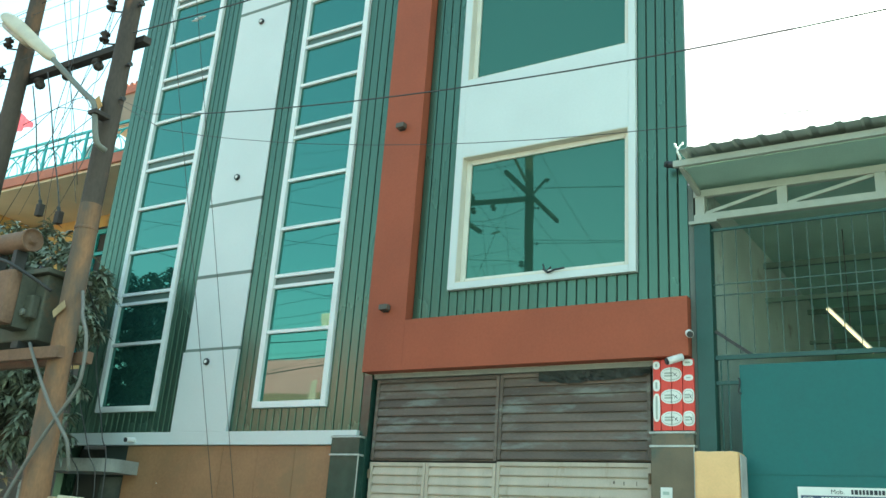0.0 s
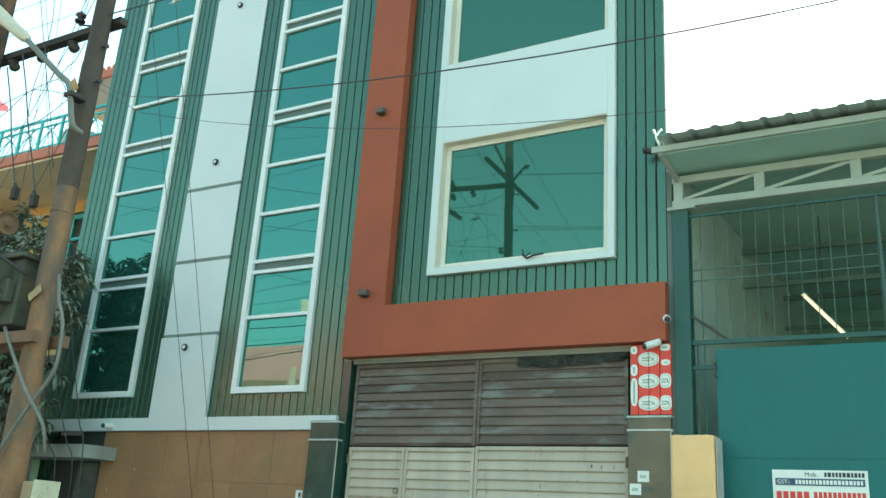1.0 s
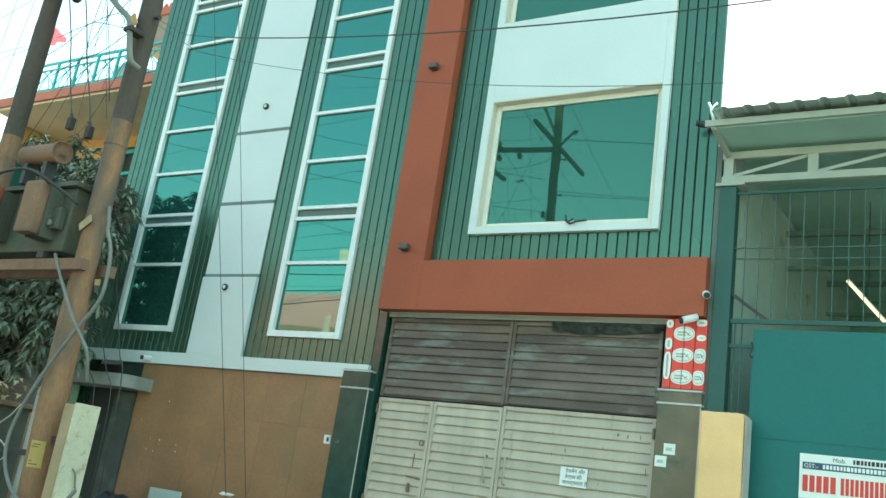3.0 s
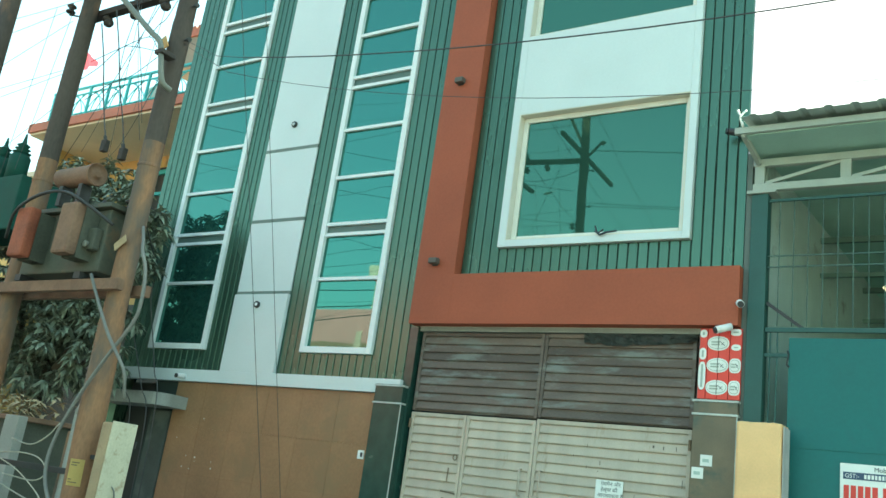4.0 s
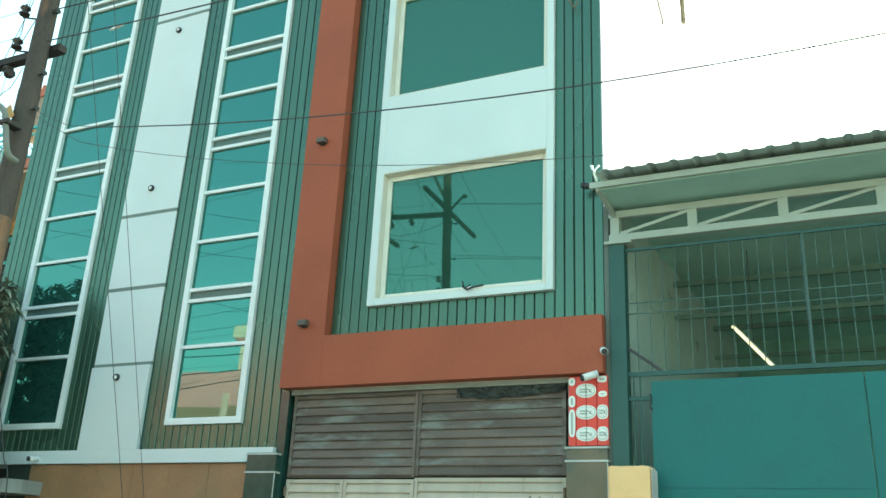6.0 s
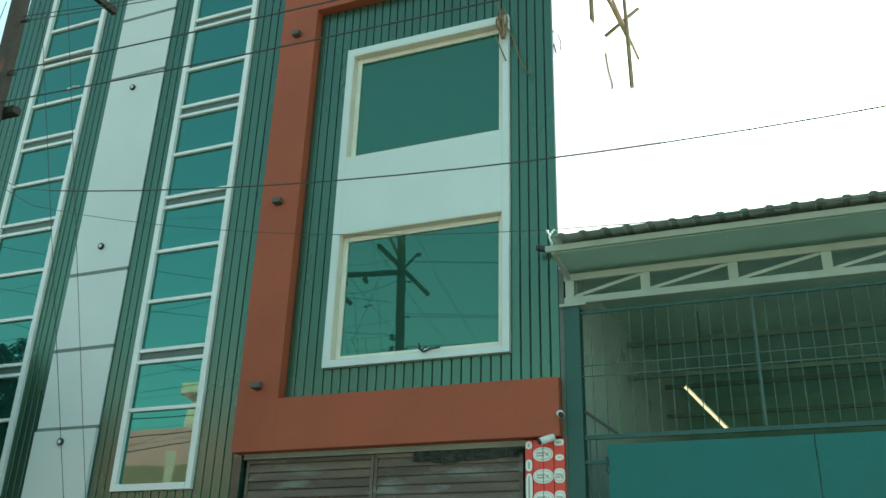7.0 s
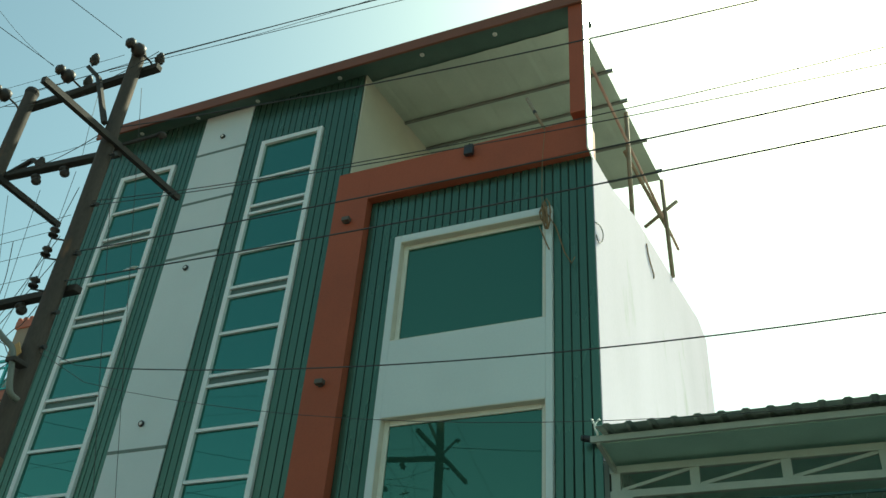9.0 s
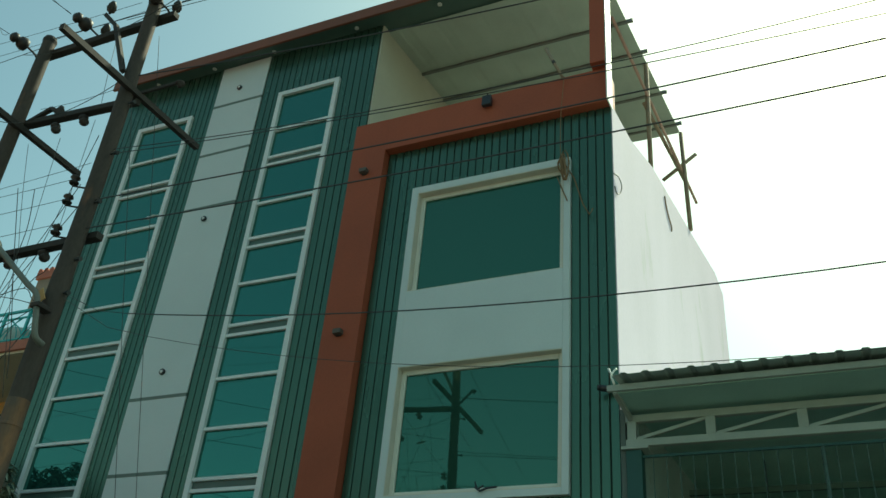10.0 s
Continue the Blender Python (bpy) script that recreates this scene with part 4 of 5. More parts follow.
flat = lambda x, z, y=-0.0400: Matrix.Translation((x, y, z)) @ Matrix.Rotation(radians(90), 4, "X")
text("lettering", "Mob.", 0.062, flat(-0.74, 2.435), INK, sign)
bars_of_print(-0.55, -0.18, 2.433, 0.045, INK, 0.010, -0.0395)
text("lettering", "GST:-", 0.058, flat(-1.01, 2.36, -0.0405), PAPER, sign)
bars_of_print(-0.83, -0.20, 2.358, 0.042, PAPER, 0.010)
for x in [-1.02 + 0.066 * k for k in range(5)] + [-0.66 + 0.0445 * k for k in range(11)]:
    part("print_mark", box(B(), x, x + (0.05 if x < -0.7 else 0.032), -0.0395, -0.0362, 2.12, 2.285), RED_INK, sign)
text("lettering", "Add:-", 0.05, flat(-0.86, 1.995, -0.0405), PAPER, sign)
bars_of_print(-0.70, -0.22, 1.993, 0.036, PAPER, 0.008)
bars_of_print(-1.0, -0.2, 1.93, 0.034, PAPER, 0.008)

shape = box(B(), -2.005, -1.545, -0.42, -0.12, 0.0, 2.81, 0.03)
bmesh.ops.subdivide_edges(shape, edges=[e for e in shape.edges if e.calc_length() > 0.2], cuts=14, use_grid_fill=True)
for v in shape.verts:
    v.co += 0.009 * noise.noise_vector(v.co * 9) + 0.006 * noise.noise_vector(v.co * 27)
pillar = tagged(part("yellow_pillar", shape, YELLOW, smooth=True), "square pillar with yellow limewash between the gates", "pillar")
part("bare_side", box(B(), -1.536, -1.528, -0.405, -0.13, 0.0, 2.78, 0.003), BARE_CEMENT, pillar, "bare cement side")
tl = root("tube_light", (-0.65, 2.0, 4.6), "lit warm fluorescent tube batten in the shed", "tube light")
part("batten", beam(B(), (-0.90, 2.03, 4.95), (-0.40, 2.03, 4.34), 0.04, 0.05), CAM_WHITE, tl)
part("tube", rod(B(), (-0.90, 1.98, 4.93), (-0.40, 1.98, 4.32), 0.016), TUBE, tl, smooth=True)
part("hanger", rod(B(), (-0.65, 2.05, 4.64), (-0.65, 2.05, 6.3), 0.006), IRON, tl)


# ---- the double pole with its transformer ----
PY = -4.85
def pole_x(x, z):
    """Both poles lean and straighten at the upper joint."""
    return x + float(np.interp(z, (-0.3, 1.2, 2.0, 2.7, 3.4, 5.0, 8.2, 9.9), (0.21, 0.11, 0.06, 0.03, 0.01, 0.0, -0.02, -0.10)))


def insulator_pin(at, up=1):
    """A pin insulator with three sheds."""
    return lathe(B(), at, [(0.015, 0), (0.015, 0.05 * up), (0.055, 0.06 * up), (0.04, 0.09 * up), (0.065, 0.10 * up), (0.045, 0.14 * up), (0.055, 0.15 * up), (0.03, 0.20 * up), (0.0305, 0.21 * up)], sides=12)


def disc_insulator(bm, a, d, k=3):
    """A string of k discs from a along d."""
    a, d = Vector(a), Vector(d).normalized()
    for i in range(k):
        lathe(bm, a + d * 0.075 * i, [(0.02, 0), (0.06, 0.012), (0.056, 0.03), (0.025, 0.045), (0.02, 0.075)], d, 12)
    return bm


def spool(at):
    return lathe(B(), at, [(0.05, 0), (0.055, 0.02), (0.03, 0.035), (0.03, 0.06), (0.055, 0.075), (0.05, 0.095)], sides=12)


def utility_pole(x, label, top):
    ob = root("utility_pole", (pole_x(x, 0), PY, 0.0), label, "utility pole", "the double pole")
    zs = ((-0.3, 0.128), (1.8, 0.126), (2.75, 0.118), (2.80, 0.108), (4.60, 0.105), (4.63, 0.103), (5.0, 0.103), (5.95, 0.104), (6.0, 0.098), (7.2, 0.091), (top, 0.083))
    split = next(i for i, (z, r) in enumerate(zs) if z > 4.62)
    shaft, upper_shaft = B(), B()
    for n, (a, b) in enumerate(zip(zs, zs[1:])):
        target = shaft if n + 1 < split else upper_shaft
        ra, rb = [[target.verts.new((pole_x(x, z) + r * math.cos(k * math.tau / 20), PY + r * math.sin(k * math.tau / 20), z)) for k in range(20)] for z, r in (a, b)]
        for k in range(20):
            target.faces.new((ra[k], ra[(k + 1) % 20], rb[(k + 1) % 20], rb[k]))
    for target in (shaft, upper_shaft):
        bmesh.ops.remove_doubles(target, verts=target.verts, dist=0.0005)
    shaft = part("shaft", shaft, POLE, ob, smooth=True)
    part("upper_shaft", upper_shaft, POLE_DARK, ob, smooth=True)
    for z in (3.50, 4.33):
        part("clamp_band", lathe(B(), (pole_x(x, z), PY, z), [(0.109, 0), (0.112, 0.004), (0.112, 0.026), (0.109, 0.03)], sides=20), POLE, shaft)
    part("pole_cap", lathe(B(), (pole_x(x, top), PY, top), [(0.085, 0), (0.095, 0.05), (0.08, 0.10)], sides=16), POLE_ARM, shaft)
    return ob


XA, XC = -6.65, -8.45
pole_a = utility_pole(XA, "stepped rusty steel utility pole with crossarms and a cream meter box", 10.0)
pole_c = utility_pole(XC, "stepped rusty steel utility pole beside the transformer", 9.93)


def arm(z, x0, x1, parent, y=PY - 0.17, h=0.085):
    return part("crossarm", box(B(), x0, x1, y - 0.05, y + 0.05, z - h / 2, z + h / 2, 0.006), POLE_ARM, parent)


AY = PY + 0.13
arm(9.86, -8.75, -6.47, pole_a, AY)
part("crossarm", beam(B(), (-8.80, AY, 8.62), (-6.62, AY, 8.46), 0.10, 0.085, 0.006), POLE_ARM, pole_a)
arm(6.51, -8.60, -6.48, pole_a, AY, 0.08)
# side arms square to the street
part("side_arm", beam(B(), (-6.58, -5.99, 8.43), (-6.63, -3.63, 8.60), 0.065, 0.075), POLE_ARM, pole_a)
part("side_arm", beam(B(), (-8.40, -5.95, 8.42), (-8.40, -3.82, 8.44), 0.065, 0.075), POLE_ARM, pole_c)
part("arm_brace", beam(B(), (-6.74, -4.97, 8.75), (-7.20, -4.95, 9.70), 0.055, 0.055), POLE_ARM, pole_a)
part("arm_brace", beam(B(), (-7.20, -4.95, 9.70), (-7.47, -4.95, 9.99), 0.055, 0.055), POLE_ARM, pole_a)
part("arm_brace", beam(B(), (-8.43, AY - 0.03, 8.60), (-8.08, AY - 0.03, 8.73), 0.05, 0.05), POLE_ARM, pole_c)
part("arm_brace", beam(B(), (-8.08, AY - 0.03, 8.73), (-7.75, AY - 0.03, 8.52), 0.05, 0.05), POLE_ARM, pole_c)
for x, y, z in ((-7.42, -4.95, 10.0), (-7.70, AY, 9.91), (-6.51, AY, 9.91)):
    part("pin_insulator", insulator_pin((x, y, z)), INSULATOR, pole_a, smooth=True)
part("pin_insulator", insulator_pin((-7.95, AY, 8.54)), INSULATOR, pole_a, smooth=True)
for x in (-7.93, -7.47):
    part("disc_string", disc_insulator(B(), (x, AY, 8.44), (0.45, 0, -0.9), 2), INSULATOR, pole_a, smooth=True)
for x in (-8.28, -7.80, -7.27):
    part("disc_string", disc_insulator(B(), (x, AY, 6.45), (0.55, 0, -0.85), 2), INSULATOR, pole_a, smooth=True)
for at in ((-6.66, PY - 0.02, 10.02), (-7.83, PY, 9.98), (-8.98, PY, 10.02)):
    bell = part("strain_bell", lathe(B(), at, [(0.03, 0), (0.085, 0.02), (0.10, 0.07), (0.08, 0.13), (0.045, 0.16), (0.075, 0.18), (0.07, 0.23), (0.03, 0.26)], (-0.18, -0.95, 0.05), 14), INSULATOR, pole_a, smooth=True)
    part("shackle", tube(B(), [at, (at[0] + 0.05, at[1] + 0.10, at[2] - 0.05), (at[0] + 0.10, at[1] + 0.14, at[2] - 0.14)], 0.014), IRON, bell)
for z in (6.44, 6.84, 7.10):
    for x, p in ((XA, pole_a), (XC, pole_c)):
        xx = pole_x(x, z)
        br = part("spool_bracket", tube(B(), [(xx - 0.10, PY - 0.02, z), (xx - 0.22, PY - 0.10, z), (xx - 0.22, PY - 0.10, z + 0.16)], 0.012), POLE_ARM, p)
        part("spool_insulator", spool((xx - 0.22, PY - 0.10, z + 0.03)), INSULATOR, br, smooth=True)
for z in (5.75, 6.15, 6.88, 7.55, 8.30):
    xx = pole_x(XA, z)
    peg = part("peg", rod(B(), (xx + 0.08, PY, z), (xx + 0.17, PY - 0.01, z - 0.01), 0.014, sides=8), IRON, pole_a, smooth=True)
    part("nut", rod(B(), (xx + 0.15, PY - 0.008, z - 0.008), (xx + 0.185, PY - 0.012, z - 0.012), 0.026, sides=6), IRON, peg)
part("small_bracket", beam(B(), (-6.60, -4.75, 8.55), (-6.20, -4.57, 8.77), 0.03, 0.035), POLE_ARM, pole_a)
part("disc_string", disc_insulator(B(), (-6.20, -4.57, 8.76), (0.1, 0, -1), 1), INSULATOR, pole_a, smooth=True)
# street lamp arm
la = part("lamp_arm", tube(B(), eased([(-6.44, -4.97, 5.10), (-6.45, -5.08, 5.15), (-6.53, -5.1, 5.42), (-6.57, -5.1, 5.54), (-6.64, -5.1, 5.64), (-6.80, -5.1, 5.76), (-7.14, -5.1, 6.04), (-7.50, -5.1, 6.34)]), 0.030, 10), ARM_GREY, pole_a, "grey bent lamp arm", smooth=True)
hd = B()
lathe(hd, (0, 0, 0), [(0.04, 0), (0.065, 0.06), (0.09, 0.14), (0.10, 0.45), (0.12, 0.85), (0.13, 1.18), (0.105, 1.34), (0.04, 1.41)], (0, 0, 1), 16)
for v in hd.verts:
    v.co.x *= 0.75 if v.co.x > 0 else 0.55      # domed above, flatter below
aim, up = Vector((-0.80, 0.0, 0.60)), Vector((0.60, 0.0, 0.80))
bmesh.ops.transform(hd, matrix=Matrix.Translation((-7.46, -5.1, 6.30)) @ Matrix((up, aim.cross(up), aim)).transposed().to_4x4(), verts=hd.verts)
head = part("lamp_head", hd, LAMP_HEAD, la, "aged cream street lamp head", smooth=True)
lens = B()
lathe(lens, (0, 0, 0), [(0.02, 0), (0.07, 0.05), (0.09, 0.35), (0.095, 0.62), (0.06, 0.72), (0.02, 0.75)], (0, 0, 1), 14)
for v in lens.verts:
    v.co.x *= 0.5
bmesh.ops.transform(lens, matrix=Matrix.Translation(Vector((-7.46, -5.1, 6.30)) + aim * 0.60 - up * 0.065) @ Matrix((up, aim.cross(up), aim)).transposed().to_4x4(), verts=lens.verts)
part("lens", lens, LAMP_LENS, head, "dusty brown glass bowl", smooth=True)
part("arm_clamp", box(B(), -6.60, -6.48, -5.14, -4.96, 5.45, 5.50, 0.01), POLE_ARM, la)
part("faded_tag", beam(B(), (-6.72, -4.99, 5.74), (-6.64, -4.99, 5.61), 0.012, 0.06), ORANGE_TAG, pole_a, "faded orange tag")
part("torn_tag", beam(B(), (-6.69, PY - 0.125, 3.46), (-6.54, PY - 0.13, 3.55), 0.006, 0.08), DRY_LEAF, pole_a)

# fuse wires dropped from the arms to the transformer
for path in ([(-8.06, 6.23), (-7.82, 5.70), (-7.66, 5.27), (-7.44, 4.78), (-7.40, 4.70)], [(-7.84, 6.35), (-7.62, 5.87), (-7.41, 5.35), (-7.18, 4.87), (-7.06, 4.57)]):
    drop = tagged(part("drop_wire", tube(B(), eased([(x, -4.9, z) for x, z in path]), 0.008, 6), WIRE, smooth=True), "thin dark wire down to the transformer", "wire", "transformer drop wires")
    x, z = path[-1]
    fuse = part("fuse_holder", box(B(), x - 0.03, x + 0.045, -4.93, -4.87, z - 0.13, z + 0.0, 0.008), POLE_ARM, drop)
    part("fuse_cap", rod(B(), (x - 0.005, -4.9, z), (x - 0.025, -4.9, z + 0.05), 0.018, sides=8), IRON, fuse)
for path in ([(-7.79, 7.28), (-7.52, 6.61), (-7.33, 6.14), (-6.99, 5.34), (-6.79, 4.80)], [(-7.49, 7.19), (-7.36, 6.65), (-7.36, 6.22), (-7.42, 5.75), (-7.38, 5.40)], [(-8.11, 5.49), (-7.80, 5.60), (-7.48, 5.78), (-7.2, 5.74), (-6.80, 5.61)], [(-7.98, 5.70), (-7.5, 5.78), (-7.04, 5.83), (-6.86, 5.68), (-6.70, 5.56)], [(-7.04, 5.83), (-6.92, 5.95), (-6.82, 6.0), (-6.70, 6.20)], [(-6.78, 5.56), (-7.15, 5.40), (-7.52, 5.35), (-7.9, 5.22)]):
    tagged(part("thin_wire", tube(B(), eased([(x, -4.95, z) for x, z in path]), 0.0045, 5), WIRE, smooth=True), "thin kinked wire looped between the poles", "wire", "thin wires round the poles")

# ---- transformer on its beams ----
tr = root("pole_transformer", (-7.5, PY, 3.151), "weathered rusty distribution transformer between the two poles", "transformer")
part("tank", box(B(), -8.15, -6.84, PY - 0.15, PY + 0.24, 3.22, 3.86, 0.02), TRANSFORMER, tr)
part("lid", box(B(), -8.21, -6.78, PY - 0.21, PY + 0.29, 3.861, 3.91, 0.008), TRANSFORMER, tr)
part("lid_rib", box(B(), -7.72, -7.20, PY - 0.12, PY + 0.20, 3.911, 3.99, 0.01), TRANSFORMER, tr)
for x, m in ((-7.98, RADIATOR_RED), (-7.23, TRANS_RUST)):
    rad = part("radiator", box(B(), x, x + 0.25, PY - 0.44, PY - 0.32, 3.33, 3.85, 0.03), m, tr, "rusty radiator box")
    for k in range(7):
        part("fin", box(B(), x + 0.02 + k * 0.034, x + 0.034 + k * 0.034, PY - 0.319, PY - 0.151, 3.32, 3.82, 0.003), TRANSFORMER, rad)
part("conservator", lathe(B(), (-7.75, PY - 0.20, 4.23), [(0.09, 0), (0.105, 0.015), (0.105, 0.56), (0.118, 0.57), (0.118, 0.60), (0.108, 0.602), (0.105, 0.585), (0.03, 0.58), (0.03, 0.62)], (1, 0, 0.0), 20), TRANS_RUST, tr, "rusty oil drum on top", smooth=True)
for x in (-7.62, -7.3):
    part("saddle", box(B(), x - 0.03, x + 0.03, PY - 0.26, PY - 0.14, 3.911, 4.125), IRON, tr)
part("gauge_boss", box(B(), -7.04, -6.88, PY - 0.24, PY - 0.151, 3.42, 3.64, 0.02), TRANSFORMER, tr)
part("valve", lathe(B(), (-6.96, PY - 0.241, 3.47), [(0.03, 0), (0.035, 0.03), (0.02, 0.04)], (0, -1, 0)), ARM_GREY, tr)
part("oil_pipe", tube(B(), eased([(-8.20, PY - 0.36, 3.56), (-7.98, PY - 0.46, 3.80), (-7.6, PY - 0.48, 3.94), (-7.2, PY - 0.46, 3.95), (-6.92, PY - 0.34, 3.82), (-6.74, PY - 0.16, 3.68)]), 0.017), IRON, tr, smooth=True)
for x in (-7.95, -7.55, -7.1):
    part("bushing", disc_insulator(B(), (x, PY + 0.22, 3.911), (0, 0, 1), 3), INSULATOR, tr, smooth=True)
for y, x1, z0, z1 in ((PY - 0.15, -6.42, 3.03, 3.14), (PY + 0.155, -6.41, 3.04, 3.15)):
    tagged(part("support_beam", box(B(), -8.95, x1, y - 0.035, y + 0.035, z0, z1, 0.006), TRANS_RUST), "rusty steel channel carrying the transformer", "beam", "transformer beams")
for x in (-8.1, -7.1):
    part("foot", box(B(), x - 0.05, x + 0.05, PY - 0.18, PY + 0.22, 3.151, 3.219), IRON, tr)

# loose cables round the pole
c1 = tube(B(), eased([(-6.50, -4.85, 3.70), (-6.30, -4.96, 3.52), (-6.22, -5.0, 3.40), (-6.11, -5.0, 3.20), (-6.07, -5.0, 2.93), (-6.11, -5.0, 2.72), (-6.32, -5.02, 2.42), (-6.56, -5.02, 2.09), (-6.75, -5.03, 1.72), (-6.78, -5.05, 1.41), (-6.64, -5.06, 1.15), (-6.37, -5.06, 0.97), (-6.02, -5.07, 0.95), (-5.79, -5.07, 1.05), (-5.72, -5.05, 1.15)]), 0.017, 8)
tagged(part("armoured_cable", c1, CABLE, smooth=True), "thick grey armoured cable looped round the pole", "cable")
c2 = tube(B(), eased([(-6.85, -5.04, 3.18), (-6.62, -5.04, 2.89), (-6.38, -5.04, 2.61), (-6.20, -5.02, 2.42), (-6.10, -4.98, 2.27), (-6.12, -4.90, 2.05)]), 0.016, 8)
tagged(part("armoured_cable", c2, CABLE, smooth=True), "thick grey cable end leaning on the pole", "cable")

meter = root("meter_box", (-5.9, PY - 0.28, 0.9), "chipped cream steel meter box on the pole", "meter box")
part("case", box(B(), -6.20, -6.072, PY - 0.15, PY + 0.12, 0.80, 1.83, 0.012), BOX_TAN, meter)
part("door", box(B(), -6.071, -6.055, PY - 0.145, PY + 0.115, 0.82, 1.845, 0.006), BOX_CREAM, meter)
for z in (1.02, 1.64):
    part("hinge", box(B(), -6.066, -6.045, PY + 0.116, PY + 0.135, z, z + 0.06), IRON, meter)
part("bracket", box(B(), -6.46, -6.201, PY - 0.02, PY + 0.02, 1.50, 1.54), IRON, meter)
part("lead", tube(B(), eased([(-6.053, PY - 0.02, 1.30), (-6.03, PY + 0.0, 1.26), (-6.04, PY + 0.03, 1.18), (-6.05, PY + 0.06, 1.10)]), 0.007), CABLE, meter, smooth=True)
patch = B()
pr, pz = 0.1285, 1.37
arc = [radians(a) for a in range(-86, -25, 6)]
low_row, high_row = [[patch.verts.new((pole_x(XA, z) + pr * math.cos(a), PY + pr * math.sin(a), z)) for a in arc] for z in (pz - 0.115, pz + 0.115)]
for k in range(len(arc) - 1):
    patch.faces.new((low_row[k], low_row[k + 1], high_row[k + 1], high_row[k]))
bmesh.ops.solidify(patch, geom=list(patch.faces), thickness=0.002)
lab = tagged(part("pole_label", patch, LABEL_YELLOW), "yellow printed label wrapped on the pole", "label")
for z, lo, hi in ((pz + 0.085, -75, -45), (pz + 0.062, -78, -50), (pz - 0.06, -80, -62), (pz - 0.085, -78, -40)):
    row = B()
    tube(row, [(pole_x(XA, z) + (pr + 0.0025) * math.cos(radians(a)), PY + (pr + 0.0025) * math.sin(radians(a)), z) for a in range(lo, hi + 1, 5)], 0.004, 4)
    part("print_line", row, LATCH, lab)

# ---- stay wires and lines ----
for top, foot in (((-6.58, PY, 8.40), (-6.42, -2.2, 0.02)), ((-6.65, -4.72, 9.55), (-7.64, -0.6, 0.06))):
    stay = tagged(part("stay_wire", tube(B(), [top, foot], 0.0034), WIRE), "thin stay wire from the pole to the ground", "wire", "stay wires")
    a, b = Vector(top), Vector(foot)
    at = a + (b - a) * (0.222 if top[2] > 9 else 0.857)
    knot = B()
    for side in (-1, 1):
        lathe(knot, at, [(0.010, 0), (0.020, 0.03), (0.016, 0.06), (0.004, 0.11)], (side, 0.1, 0.10 * side), 8)
    for v in knot.verts:
        v.co += 0.015 * noise.noise_vector(v.co * 30)
    part("rag_tie", knot, CAM_WHITE, stay, "dusty white rag tied on the wire", smooth=True)
    part("anchor_eye", lathe(B(), (foot[0], foot[1], foot[2] - 0.04), [(0.02, 0), (0.02, 0.06), (0.01, 0.07)]), IRON, stay)


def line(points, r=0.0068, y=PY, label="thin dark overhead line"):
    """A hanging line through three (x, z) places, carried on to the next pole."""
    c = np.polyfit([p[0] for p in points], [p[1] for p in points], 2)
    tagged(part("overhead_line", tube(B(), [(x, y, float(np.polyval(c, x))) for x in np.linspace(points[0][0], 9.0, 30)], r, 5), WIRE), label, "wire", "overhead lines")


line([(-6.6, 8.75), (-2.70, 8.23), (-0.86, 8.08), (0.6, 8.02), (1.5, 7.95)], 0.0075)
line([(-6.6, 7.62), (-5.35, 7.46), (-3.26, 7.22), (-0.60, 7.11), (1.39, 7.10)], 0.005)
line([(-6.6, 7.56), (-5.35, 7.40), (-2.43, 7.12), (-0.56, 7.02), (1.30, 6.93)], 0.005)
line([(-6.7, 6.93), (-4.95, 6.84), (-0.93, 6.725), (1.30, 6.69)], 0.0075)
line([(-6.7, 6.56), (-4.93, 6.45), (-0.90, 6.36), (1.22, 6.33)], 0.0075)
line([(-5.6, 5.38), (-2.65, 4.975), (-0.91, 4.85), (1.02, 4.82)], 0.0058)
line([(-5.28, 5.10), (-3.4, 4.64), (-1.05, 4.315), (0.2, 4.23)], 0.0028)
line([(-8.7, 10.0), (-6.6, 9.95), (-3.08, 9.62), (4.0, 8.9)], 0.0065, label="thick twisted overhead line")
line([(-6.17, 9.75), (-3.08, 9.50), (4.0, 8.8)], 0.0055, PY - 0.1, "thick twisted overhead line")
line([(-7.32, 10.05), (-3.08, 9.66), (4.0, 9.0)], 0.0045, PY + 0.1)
for z0, pts in ((5.75, [(-6.55, 5.75), (-6.0, 5.47), (-5.6, 5.38)]), (5.7, [(-6.55, 5.7), (-5.8, 5.26), (-5.28, 5.10)])):
    tagged(part("service_wire", tube(B(), [(x, PY, z) for x, z in pts], 0.0032, 5), WIRE), "thin service wire at the pole", "wire", "overhead lines")
# lines over the road and to the far side
far = [((-6.85, PY - 0.25, 10.15), (-8.6, -15.5, 10.1)), ((-7.96, PY - 0.25, 10.05), (-9.4, -15.5, 10.05)), ((-9.07, PY - 0.25, 10.06), (-10.6, -15.5, 9.9)),
       ((-8.6, PY, 9.9), (-30, PY - 0.5, 9.3)), ((-8.6, PY - 0.1, 8.6), (-30, PY - 0.5, 8.0)), ((-8.6, PY, 7.4), (-30, PY - 0.5, 6.9)), ((-8.7, PY, 7.1), (-30, PY - 0.6, 6.5)),
       ((-6.9, PY, 7.9), (-17.5, 2.0, 8.9)), ((-6.9, PY, 7.2), (-17.5, 1.0, 8.2)), ((-6.2, PY - 0.17, 9.74), (-8.7, PY - 0.17, 9.62)), ((-6.6, PY - 0.17, 8.55), (-8.6, PY - 0.17, 8.45)),
       ((-6.7, PY, 5.7), (-15.5, 0.4, 7.6)), ((-6.8, PY, 6.9), (-16.0, -1.0, 5.2))]
